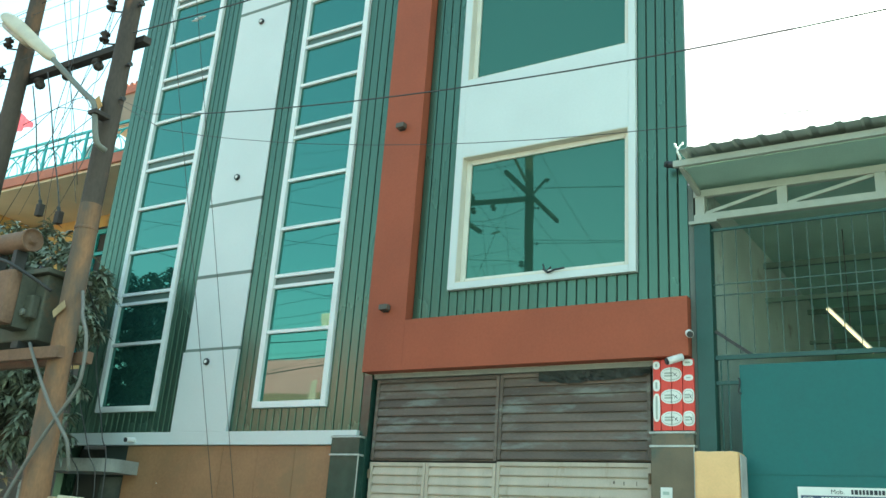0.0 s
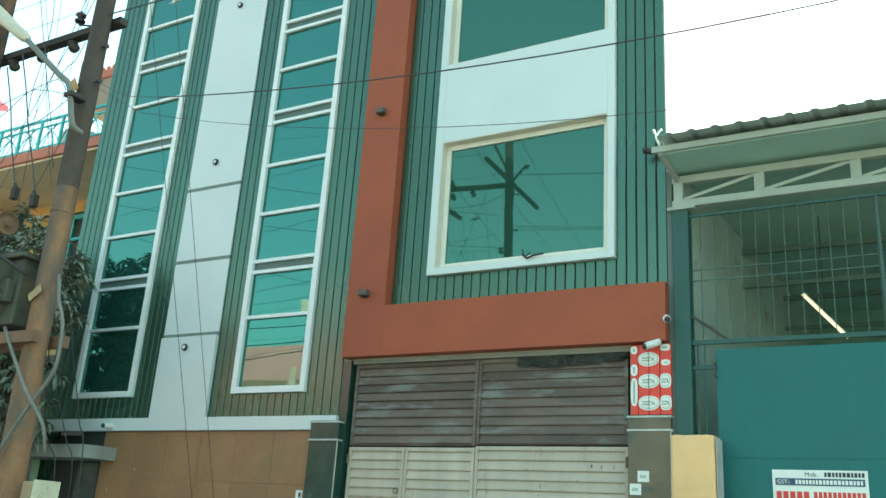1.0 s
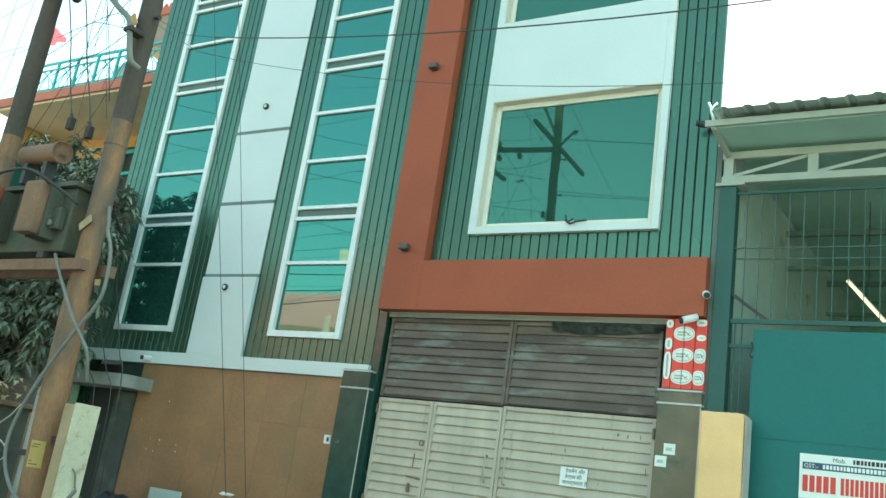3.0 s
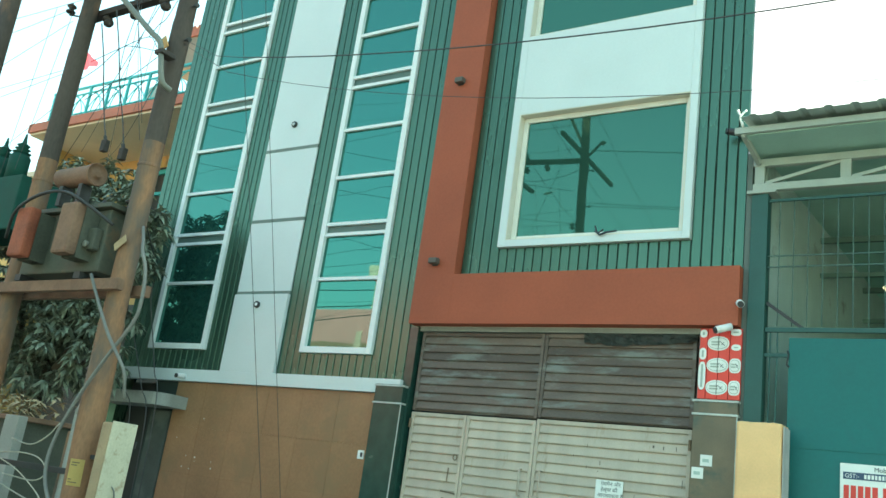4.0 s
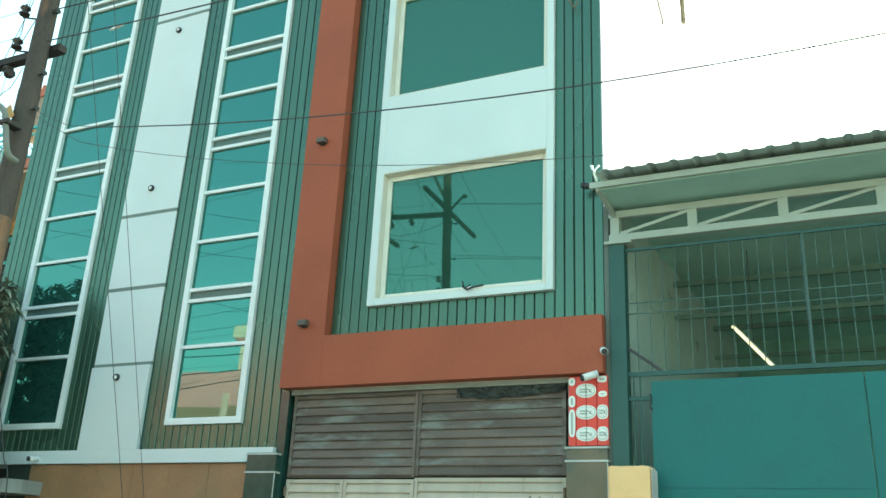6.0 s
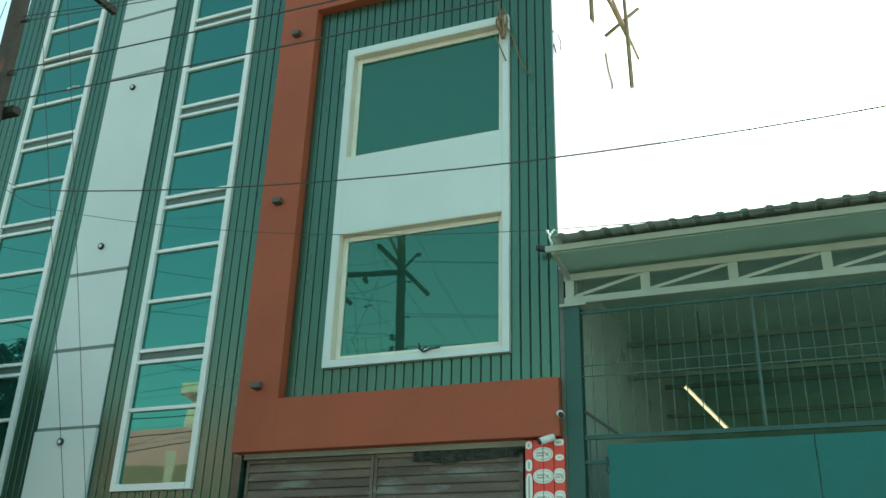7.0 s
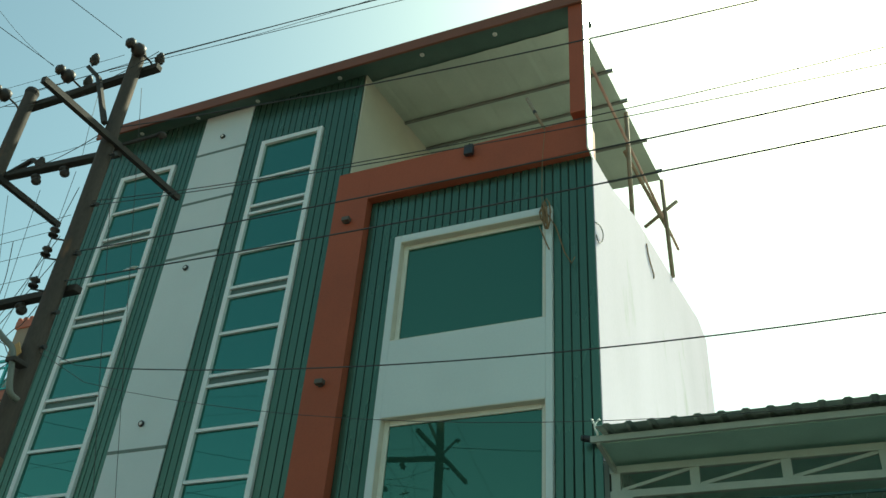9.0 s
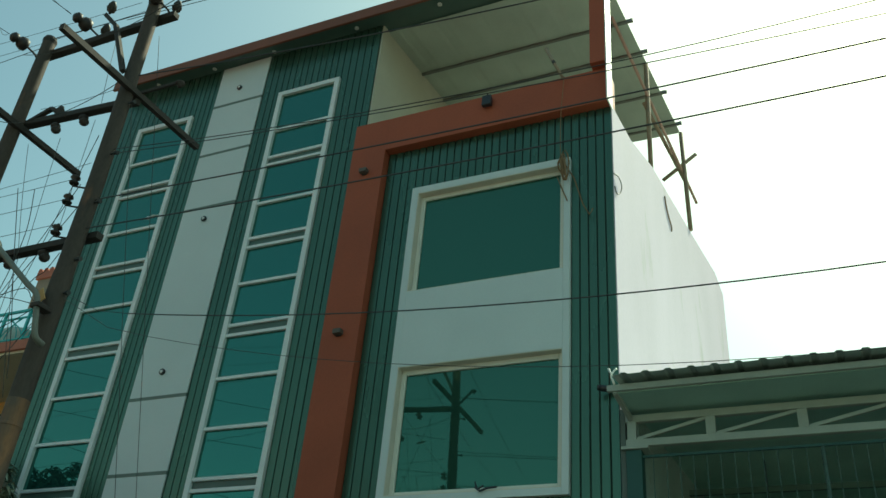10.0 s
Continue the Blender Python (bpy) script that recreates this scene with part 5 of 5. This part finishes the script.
for a, b in far:
    tagged(part("overhead_line", tube(B(), sag(a, b, 0.25), 0.0048, 5), WIRE), "thin dark overhead line", "wire", "overhead lines")
# thin wires strung round the pole heads
strung = [((-9.80, -4.85, 10.66), (-9.15, -5.08, 10.10)), ((-9.2, -5.4, 11.3), (-7.98, -5.08, 10.06)), ((-13.0, -4.85, 10.6), (-7.02, -4.85, 10.16)), ((-13.0, -4.9, 10.15), (-6.75, -4.85, 9.95)), ((-8.34, -4.72, 8.82), (-6.75, -4.75, 8.78)), ((-12.0, -4.85, 7.45), (-6.86, -4.85, 7.49)), ((-11.0, -4.85, 7.45), (-6.93, -4.95, 7.20)), ((-12.0, -4.85, 7.20), (-6.93, -4.95, 6.93)), ((-12.0, -4.85, 6.85), (-6.90, -4.95, 6.60)), ((-7.41, -4.72, 9.72), (-7.20, -4.75, 8.55)), ((-7.20, -4.75, 8.30), (-6.99, -4.85, 6.66)), ((-8.25, -4.75, 8.20), (-7.56, -4.80, 6.45)), ((-7.70, -4.75, 8.15), (-7.46, -4.80, 6.50)), ((-6.10, -4.72, 9.98), (-3.0, -4.85, 9.7)),
          ((-8.60, -4.95, 6.52), (-16.0, -4.95, 6.2)), ((-8.57, -4.95, 6.34), (-14.0, -4.95, 5.0)), ((-8.5, -4.95, 5.68), (-18.0, -4.95, 5.62)), ((-8.49, -4.95, 5.63), (-18.0, -4.95, 4.95)), ((-8.49, -4.95, 5.19), (-11.5, -4.95, 3.9)),
          ((-9.0, -4.95, 6.6), (-9.20, -4.95, 4.3)), ((-8.62, -4.95, 6.5), (-8.9, -4.95, 4.5)), ((-7.33, -4.97, 6.25), (-6.75, -4.95, 4.6)), ((-7.28, -4.97, 6.25), (-7.2, -4.95, 4.4))]
for a, b in strung:
    tagged(part("thin_wire", tube(B(), sag(a, b, 0.05, 10), 0.0032, 5), WIRE), "thin dark wire strung round the poles", "wire", "thin wires round the poles")

# ---- second pole and green transformer further along ----
p3 = root("utility_pole", (-9.42, -5.2, 0), "dark steel utility pole further along the street", "utility pole")
part("shaft", rod(B(), (-9.42, -5.2, -0.3), (-9.72, -5.2, 10.5), 0.13, 0.10, 16), POLE_DARK, p3, smooth=True)
t2 = root("green_transformer", (-13.2, -2.9, 4.5), "dark green transformer with ribbed bushings", "transformer")
part("tank", box(B(), -14.6, -11.93, -3.2, -2.5, 4.57, 5.44, 0.02), GREEN_TANK, t2)
part("stand", box(B(), -14.5, -13.6, -3.1, -2.6, 0.0, 4.569), IRON, t2)
for x in (-14.3, -13.75, -13.22, -12.69):
    part("turret", lathe(B(), (x, -2.9, 5.44), [(0.16, 0), (0.16, 0.46), (0.12, 0.52)], sides=14), GREEN_TANK, t2, smooth=True)
    part("bushing", lathe(B(), (x, -2.9, 5.96), [(0.10, 0), (0.15, 0.025), (0.06, 0.05), (0.125, 0.09), (0.055, 0.11), (0.105, 0.15), (0.04, 0.19), (0.025, 0.27), (0.015, 0.35)], sides=12), GREEN_TANK, t2, smooth=True)
shop = root("shop_board", (-13.5, -3.3, 3.6), "red shop board with a cream strip", "signboard")
part("board", box(B(), -14.6, -12.21, -3.27, -3.23, 3.27, 4.26, 0.01), RED, shop)
part("strip", box(B(), -14.55, -12.23, -3.28, -3.271, 4.27, 4.55), PAPER, shop)
text("lettering", "ABLE", 0.20, Matrix.Translation((-12.75, -3.285, 4.34)) @ Matrix.Rotation(radians(90), 4, "X"), INK, shop)
for x in (-14.4, -13.7):
    part("leg", rod(B(), (x, -3.24, 0.0), (x, -3.24, 4.5), 0.03), IRON, shop)

# ---- clutter at the foot of the pole ----
pipe = tagged(part("bent_pipe", tube(B(), eased([(-7.6, PY + 0.6, 0.0), (-7.62, PY + 0.6, 1.75), (-7.6, PY + 0.58, 1.95), (-7.5, PY + 0.55, 2.0), (-7.45, PY + 0.52, 1.9)]), 0.05, 8), CONCRETE, smooth=True), "dusty grey pipe standing by the pole", "pipe")
tagged(part("old_post", box(B(), -7.9, -7.74, PY + 0.7, PY + 0.85, 0, 1.75, 0.015), POLE), "short rusty post behind the pole", "post")
tagged(part("rail_bar", box(B(), -8.6, -7.3, PY + 0.45, PY + 0.50, 1.32, 1.38, 0.006), IRON), "rusty horizontal bar behind the pole", "bar")
tagged(part("pale_post", box(B(), -9.32, -9.05, -4.02, -3.9, 0.06, 1.86, 0.01), CONCRETE), "pale grey sheet metal post behind the pole", "post")
crate = root("printed_box", (-7.55, PY - 0.5, 0.95), "blue printed cardboard box", "box")
part("carton", box(B(), -7.75, -7.3, PY - 0.65, PY - 0.3, 0.75, 1.12, 0.01), BLUE_BOX, crate)
part("print_band", box(B(), -7.74, -7.40, PY - 0.655, PY - 0.6515, 0.98, 1.04), PAPER, crate)
trestle = root("trestle_table", (-7.6, PY - 0.48, 0), "rough wooden trestle table under the box", "table")
part("top", box(B(), -8.2, -7.0, PY - 0.7, PY - 0.25, 0.69, 0.745, 0.01), POLE, trestle)
for x in (-8.1, -7.15):
    part("leg", box(B(), x - 0.04, x + 0.04, PY - 0.52, PY - 0.44, 0, 0.689), POLE, trestle)
plate = root("tin_sheet", (-10.2, -0.35, 0.9), "grey flat tin sheet leaning on the stone wall", "sheet")
part("sheet", box(B(), -10.16, -9.50, -0.30, -0.27, 0.06, 1.04, 0.006), SHEET, plate)
for x in (-10.95, -10.7):
    sack = B()
    bmesh.ops.create_icosphere(sack, subdivisions=3, radius=0.26, matrix=Matrix.Translation((x + 0.28, -0.6, 0.68)) @ Matrix.Diagonal((1, 0.8, 0.75, 1)))
    for v in sack.verts:
        v.co += 0.05 * noise.noise_vector(v.co * 5)
    tagged(part("black_bag", sack, BLACK, smooth=True), "full black plastic bag piled by the wall", "bag", "bags by the wall")
tagged(part("bag_stand", box(B(), -10.95, -10.2, -0.9, -0.32, 0.06, 0.50, 0.02), CONCRETE), "low grey block under the bags", "block")
for path in ([(-6.62, -4.8, 5.6), (-9.8, -2.6, 4.9), (-11.4, -1.0, 4.35), (-11.59, -0.9, 3.68), (-11.24, -0.9, 3.01), (-11.04, -0.9, 2.66), (-10.78, -0.9, 2.16), (-10.7, -0.9, 0.1)], [(-6.62, -4.8, 5.7), (-9.8, -2.6, 5.2), (-11.3, -1.0, 4.7), (-11.31, -0.9, 4.09), (-11.04, -0.9, 3.45), (-10.82, -0.9, 2.92), (-10.62, -0.9, 2.42), (-10.5, -0.9, 0.1)], [(-6.62, -4.8, 5.5), (-9.8, -2.6, 4.7), (-11.7, -1.0, 3.9), (-11.67, -0.9, 3.09), (-11.46, -0.9, 2.65), (-11.16, -0.9, 2.15), (-11.1, -0.9, 0.1)]):
    tagged(part("hanging_wire", tube(B(), eased(path), 0.009, 6), WIRE, smooth=True), "loose wire from the pole down past the door canopy", "wire", "wires by the canopy")

for loop in ([(-8.5, -4.5, 1.44), (-8.1, -4.5, 1.47), (-7.75, -4.5, 1.44), (-7.58, -4.5, 1.32), (-7.75, -4.5, 1.22), (-8.3, -4.5, 1.24)], [(-8.4, -4.55, 1.40), (-8.0, -4.55, 1.30), (-7.62, -4.55, 1.14), (-7.50, -4.55, 1.05), (-7.7, -4.55, 1.04), (-8.3, -4.55, 1.16)], [(-8.3, -4.5, 1.60), (-7.95, -4.5, 1.56), (-7.7, -4.5, 1.66), (-7.55, -4.5, 1.80)]):
    tagged(part("loose_lead", tube(B(), eased(loop), 0.007, 6), CABLE_PALE, smooth=True), "pale loose lead looped behind the pole", "cable", "loose leads")

# ---- house next door with its balcony ----
nb = root("yellow_house", (-18, 4, 0), "yellow plastered house with a red-edged balcony", "house")
part("wall", box(B(), -26, -13.0, 2.05, 9, -0.05, 8.359), YELLOW_WALL, nb)
# a dark skin paints the shade over the lower yellow wall
part("ground_storey", box(B(), -26, -13.02, 1.98, 2.049, -0.05, 4.8), DIM_WALL, nb, "ground storey with its shade painted dark grey")
part("cross_wall", box(B(), -18.7, -18.43, 0.9, 2.049, -0.05, 8.50), YELLOW_WALL, nb)
part("balcony_slab", box(B(), -18.37, -13.0, 0.2, 2.049, 8.36, 8.50), SOFFIT, nb)
part("balcony_edge", box(B(), -18.42, -13.0, 0.14, 0.199, 8.41, 8.62, 0.01), PINK_BAND, nb, "faded red balcony edge")
part("balcony_edge", box(B(), -18.42, -18.37, 0.2, 2.05, 8.41, 8.62, 0.01), PINK_BAND, nb, "faded red balcony edge")
part("roof_slab", box(B(), -26, -13.0, 2.05, 9, 8.36, 8.5), SOFFIT, nb)
rail = root("balcony_railing", (-16, 0.2, 8.55), "turquoise steel balcony railing with arched bars", "railing")
part("top_rail", box(B(), -17.76, -13.0, 0.15, 0.19, 9.26, 9.31), TURQ, rail)
part("mid_rail", box(B(), -17.76, -13.0, 0.155, 0.185, 9.12, 9.15), TURQ, rail)
part("bottom_rail", box(B(), -17.76, -13.0, 0.155, 0.185, 8.65, 8.68), TURQ, rail)
for i in range(7):
    x = -17.7 + i * 0.66
    part("post", box(B(), x - 0.03, x + 0.03, 0.15, 0.19, 8.60, 9.26), TURQ, rail)
    for k in (-1, 1):
        part("arched_bar", tube(B(), [(x + 0.33 + k * (0.30 - 0.5 * s * s), 0.17, 8.66 + 0.47 * s) for s in np.linspace(0, 1, 6)], 0.011, 5), TURQ, rail)
        part("arched_bar", tube(B(), [(x + 0.33 + k * (0.16 - 0.28 * s * s), 0.17, 8.66 + 0.47 * s) for s in np.linspace(0, 1, 6)], 0.011, 5), TURQ, rail)
# stair room and overhang are coloured as they look in shade
part("stair_room", box(B(), -16.45, -13.0, 3.1, 6, 8.5, 11.72), SHADE_BROWN, nb)
part("parapet", box(B(), -17.05, -12.97, 2.4, 6.1, 11.80, 12.0, 0.01), PINK_BAND, nb, "faded red parapet")
part("roof_overhang", box(B(), -17.0, -13.0, 2.45, 6.0, 10.95, 11.799), SHADE_BROWN, nb)
for i in range(21):
    part("coping_tile", rod(B(), (-16.97 + i * 0.19, 2.40, 12.02), (-16.97 + i * 0.19, 2.60, 12.06), 0.07, 0.07, 8), PINK_BAND, nb)
# dark sheet on the solid wall, painting the unlit depth of a window
part("opening_dark_sheet", box(B(), -16.2, -13.1, 2.0, 2.048, 5.0, 8.05), DARK_INSIDE, nb)
wf = part("window_frame", box(B(), -15.9, -13.1, 1.94, 1.999, 7.86, 7.96), TURQ, nb, "turquoise window frame")
part("frame_bar", box(B(), -15.9, -13.1, 1.94, 1.998, 7.35, 7.42), TURQ, wf)
for x in (-15.9, -15.3, -14.7, -14.1, -13.5):
    part("frame_bar", box(B(), x - 0.035, x + 0.035, 1.94, 1.998, 5.1, 7.859), TURQ, wf)
flag = root("red_flag", (-17.55, 0.5, 8.6), "small red pennant on a thin stick", "flag")
part("stick", rod(B(), (-17.55, 0.5, 8.45), (-17.55, 0.5, 10.6), 0.015), IRON, flag)
fl = B()
cloth = [[fl.verts.new((-17.55 + 0.55 * u, 0.5 + 0.05 * math.sin(u * 7), 10.55 - 0.36 * u - v * 0.48 * (1 - 0.75 * u))) for v in (0, 0.5, 1)] for u in np.linspace(0, 1, 7)]
for a, b in zip(cloth, cloth[1:]):
    for k in (0, 1):
        fl.faces.new((a[k], a[k + 1], b[k + 1], b[k]))
bmesh.ops.solidify(fl, geom=list(fl.faces), thickness=0.006)
part("cloth", fl, FLAG, flag)
tank = root("water_tank", (-15.2, 1.6, 8.5), "pale plastic sheet stacked on the balcony", "tank")
part("drum", lathe(B(), (-15.1, 1.2, 8.5), [(0.5, 0), (0.5, 0.8), (0.4, 0.92), (0.15, 0.98)], sides=20), SHEET_PALE, tank, smooth=True)

# ---- tree ----
def leaf_fan(verts, faces, p, d, size, up):
    """One long leaf, folded along its middle and drooping at the tip."""
    side = d.cross(up)
    side = side.normalized() if side.length > 1e-3 else Vector((1, 0, 0))
    nrm = side.cross(d).normalized()
    w = size * 0.13
    q = [p, p + d * size * 0.4 + side * w, p + d * size * 0.45 - nrm * size * 0.03, p + d * size * 0.4 - side * w, p + d * size * 0.85 - Vector((0, 0, size * 0.30))]
    i = len(verts)
    verts.extend(q)
    faces.extend(((i, i + 1, i + 2), (i, i + 2, i + 3), (i + 1, i + 4, i + 2), (i + 2, i + 4, i + 3)))


def reach(z):
    """How far the near crown spreads towards the house at a height."""
    return -11.08 - 0.2 * max(0.0, z - 4.7) if z > 4.4 else -11.50 if z > 3.1 else -11.22


def tree(base, limbs, clumps, label, size=0.26, per=26, seed=3):
    rnd = random.Random(seed)
    ob = root("mango_tree", base, label, "tree")
    tr = B()
    bx, by, _ = base
    tube(tr, [(bx, by, -0.1), (bx + 0.05, by, 1.2), (bx - 0.02, by + 0.05, 2.4)], 0.14, 10)
    for a in limbs:
        rod(tr, (bx, by, 2.2), a, 0.09, 0.04, 8)
    part("trunk", tr, BARK, ob, smooth=True)
    verts, faces, tw = [], [], B()
    for c, r, count in clumps:
        c = Vector(c)
        for _ in range(count):
            v = Vector((rnd.gauss(0, 1), rnd.gauss(0, 1), rnd.gauss(0, 1))).normalized() * r * rnd.uniform(0.45, 1.05) ** 0.7
            tip = c + Vector((v.x, v.y * 0.8, v.z))
            if tip.x > reach(tip.z):
                continue
            out = (v.normalized() + Vector((rnd.uniform(-.4, .4), rnd.uniform(-.4, .4), rnd.uniform(-.2, .3)))).normalized()
            rod(tw, tip - out * 0.25, tip, 0.008, 0.005, 4)
            for k in range(per):
                ang = rnd.uniform(0, math.tau)
                d = (out * rnd.uniform(-0.1, 0.7) + Vector((math.cos(ang), math.sin(ang), rnd.uniform(-0.75, 0.25)))).normalized()
                leaf_fan(verts, faces, tip - out * rnd.uniform(0, 0.2), d, size * rnd.uniform(0.6, 1.2), Vector((rnd.uniform(-.3, .3), rnd.uniform(-.3, .3), 1)))
    me = bpy.data.meshes.new("leaves")
    me.from_pydata([tuple(v) for v in verts], [], faces)
    part("crown", me, LEAF, ob, "dusty drooping mango leaves")
    tagged(part("twig_cluster", tw, BARK, ob), kind="stuff")
    return ob


tree((-13.3, -1.3, 0.06), [(-14.0, -1.2, 5.2), (-12.4, -1.3, 5.4), (-13.2, -1.6, 6.0), (-14.2, -1.4, 4.0), (-11.8, -1.2, 4.2), (-11.6, -1.3, 3.2)],
     [((-13.7, -1.3, 6.0), 0.75, 44), ((-12.7, -1.3, 5.85), 0.75, 50), ((-12.1, -1.25, 5.4), 0.75, 46), ((-11.65, -1.2, 4.7), 0.6, 40), ((-12.9, -1.5, 4.6), 1.0, 90), ((-12.9, -1.5, 4.05), 0.7, 60), ((-13.7, -2.0, 4.3), 0.8, 60), ((-11.45, -1.2, 3.9), 0.55, 36), ((-14.3, -1.2, 4.7), 1.0, 50), ((-12.2, -1.4, 3.3), 0.9, 50), ((-13.6, -1.3, 3.1), 0.9, 80), ((-12.7, -1.4, 3.0), 0.8, 64), ((-12.4, -1.5, 4.1), 0.8, 50), ((-14.6, -1.1, 5.8), 0.7, 30), ((-15.3, -1.2, 4.6), 1.0, 36), ((-15.0, -1.2, 3.2), 0.9, 30), ((-11.5, -1.2, 3.1), 0.5, 24), ((-11.35, -1.2, 5.2), 0.5, 26), ((-11.12, -1.2, 4.45), 0.45, 24), ((-11.12, -1.2, 3.5), 0.42, 22)],
     "dusty mango tree with drooping leaves beside the poles", size=0.24, per=30)
# unseen second tree, added so the left lower panes mirror dark leaves
tree((-16.2, -3.4, 0.0), [(-16.8, -3.2, 4.5), (-15.6, -3.5, 4.8), (-16.2, -3.0, 5.2)],
     [((-16.0, -3.3, 5.2), 1.3, 60), ((-15.2, -3.3, 4.2), 1.3, 60), ((-17.2, -3.2, 4.6), 1.3, 50), ((-16.4, -3.6, 3.4), 1.2, 45), ((-17.8, -3.4, 5.6), 1.0, 30)],
     "dusty mango tree out of view, added to darken the glass", seed=5)
litter = []
fc = []
rnd = random.Random(9)
for k in range(160):
    leaf_fan(litter, fc, Vector((rnd.uniform(-11.2, -9.6), rnd.uniform(-3.6, -2.9), rnd.uniform(1.9, 2.15))), Vector((rnd.uniform(-1, 1), rnd.uniform(-1, 1), rnd.uniform(-.1, .4))).normalized(), 0.24, Vector((0, 0, 1)))
me = bpy.data.meshes.new("litter")
me.from_pydata([tuple(v) for v in litter], [], fc)
tagged(part("dry_leaves", me, DRY_LEAF), "dry brown leaves lying on the low roof", "leaves", kind="stuff")
kiosk = root("low_kiosk", (-10.6, -3.2, 0), "low rusty kiosk with dry leaves on its roof", "kiosk")
part("roof", box(B(), -11.5, -9.4, -3.8, -2.7, 1.82, 1.88, 0.01), TRANS_RUST, kiosk)
part("wall", box(B(), -11.4, -9.5, -3.7, -2.8, 0.06, 1.819), TRANSFORMER, kiosk)

# ---- across the road, seen only in the glass ----
opp = root("salmon_house", (-22, -20, 0), "salmon plastered house across the road", "house")
part("wall", box(B(), -31, -15.5, -24, -16.5, 7.08, 8.45), ORANGE_WALL, opp)
part("middle_storey", box(B(), -31, -15.5, -24, -16.5, 5.9, 7.079), OLIVE_WALL, opp, "brown painted storey")
# added out of view, dark, so that the cladding mirrors grey here
part("unseen_lower_wall", box(B(), -31, -15.5, -24, -16.5, -0.05, 5.899), DIM_WALL, opp, "unseen lower wall, painted dark as if in shade")
part("tank_stand", box(B(), -21.25, -20.65, -18, -17.2, 8.45, 9.95), PEACH_CREAM, opp)
part("roof_tank", box(B(), -21.75, -20.6, -18.2, -17.0, 9.951, 10.45, 0.03), PEACH_CREAM, opp)
part("door", box(B(), -21.3, -20.9, -16.499, -16.46, 5.95, 7.55), PEACH, opp)


# ---- pieces: cladding boards and stone tiles ----
PITCH, GAP = 0.1365, 0.016
board_cache = {}


def board(x, z0, z1, parent, width=PITCH):
    """One upright cladding board with chamfered edges."""
    key = (round(z1 - z0, 3), round(width, 4))
    if key not in board_cache:
        w, h = width - GAP, z1 - z0
        prof = [(0, 0.027), (0.0, 0.006), (0.006, 0.0), (w - 0.006, 0.0), (w, 0.006), (w, 0.027)]
        bm = B()
        lo, hi = [bm.verts.new((u, v, 0)) for u, v in prof], [bm.verts.new((u, v, h)) for u, v in prof]
        bm.faces.new(lo[::-1]), bm.faces.new(hi)
        for i in range(len(prof)):
            j = (i + 1) % len(prof)
            bm.faces.new((lo[i], lo[j], hi[j], hi[i]))
        board_cache[key] = mesh(bm)
        board_cache[key].materials.append(CLAD)
    ob = part("board", board_cache[key], CLAD, parent)
    ob.location = (x + GAP / 2, 0.001, z0)
    return ob


def field(x0, x1, z0, z1, parent):
    k = max(1, round((x1 - x0) / PITCH))
    w = (x1 - x0) / k
    for i in range(k):
        board(x0 + i * w, z0, z1, parent, w)


def cladding(label, x0, x1, z0, z1):
    return part("cladding", box(B(), x0, x1, 0.0285, 0.0295, z0, z1), CLAD_GAP, house, label)


west = cladding("grey-green ribbed cladding boards", XL, XB, Z_LEDGE, Z_TOP)
field(XL, -12.221, Z_LEDGE, Z_TOP, west)
field(-12.221, -10.799, Z_LEDGE, S_Z0 - 0.002, west)
field(-12.221, -10.799, S_Z1 + 0.002, Z_TOP, west)
field(-10.799, P0 - 0.001, Z_LEDGE, Z_TOP, west)
field(P1 + 0.001, -8.691, Z_LEDGE, Z_TOP, west)
field(-8.691, -7.309, Z_LEDGE, S_Z0 - 0.002, west)
field(-8.691, -7.309, S_Z1 + 0.002, Z_TOP, west)
field(-7.309, XB - 0.002, Z_LEDGE, Z_TOP, west)
east = part("cladding", round_openings(B(), BX0, XR - 0.055, 4.60, 11.07, 0.0285, 0.0295), CLAD_GAP, house, "grey-green ribbed cladding boards")
field(BX0 + 0.001, WX0 - 0.001, 4.606, 11.074, east)
field(WX0 - 0.001, WX1 + 0.001, 4.606, 4.998, east)
field(WX0 - 0.001, WX1 + 0.001, 10.187, 11.074, east)
field(WX1 + 0.001, XR - 0.001, 4.606, 11.074, east)

tile_w, tile_h = 0.698, 0.725
for i in range(6):
    for j in range(4):
        x, z = -11.268 + i * tile_w, 0.02 + j * tile_h
        part("tile", box(B(), x + 0.002, x + tile_w - 0.002, -0.012 - 0.002 * random.random(), -0.001, z + 0.002, z + tile_h - 0.002), BROWN_TILE, stone)
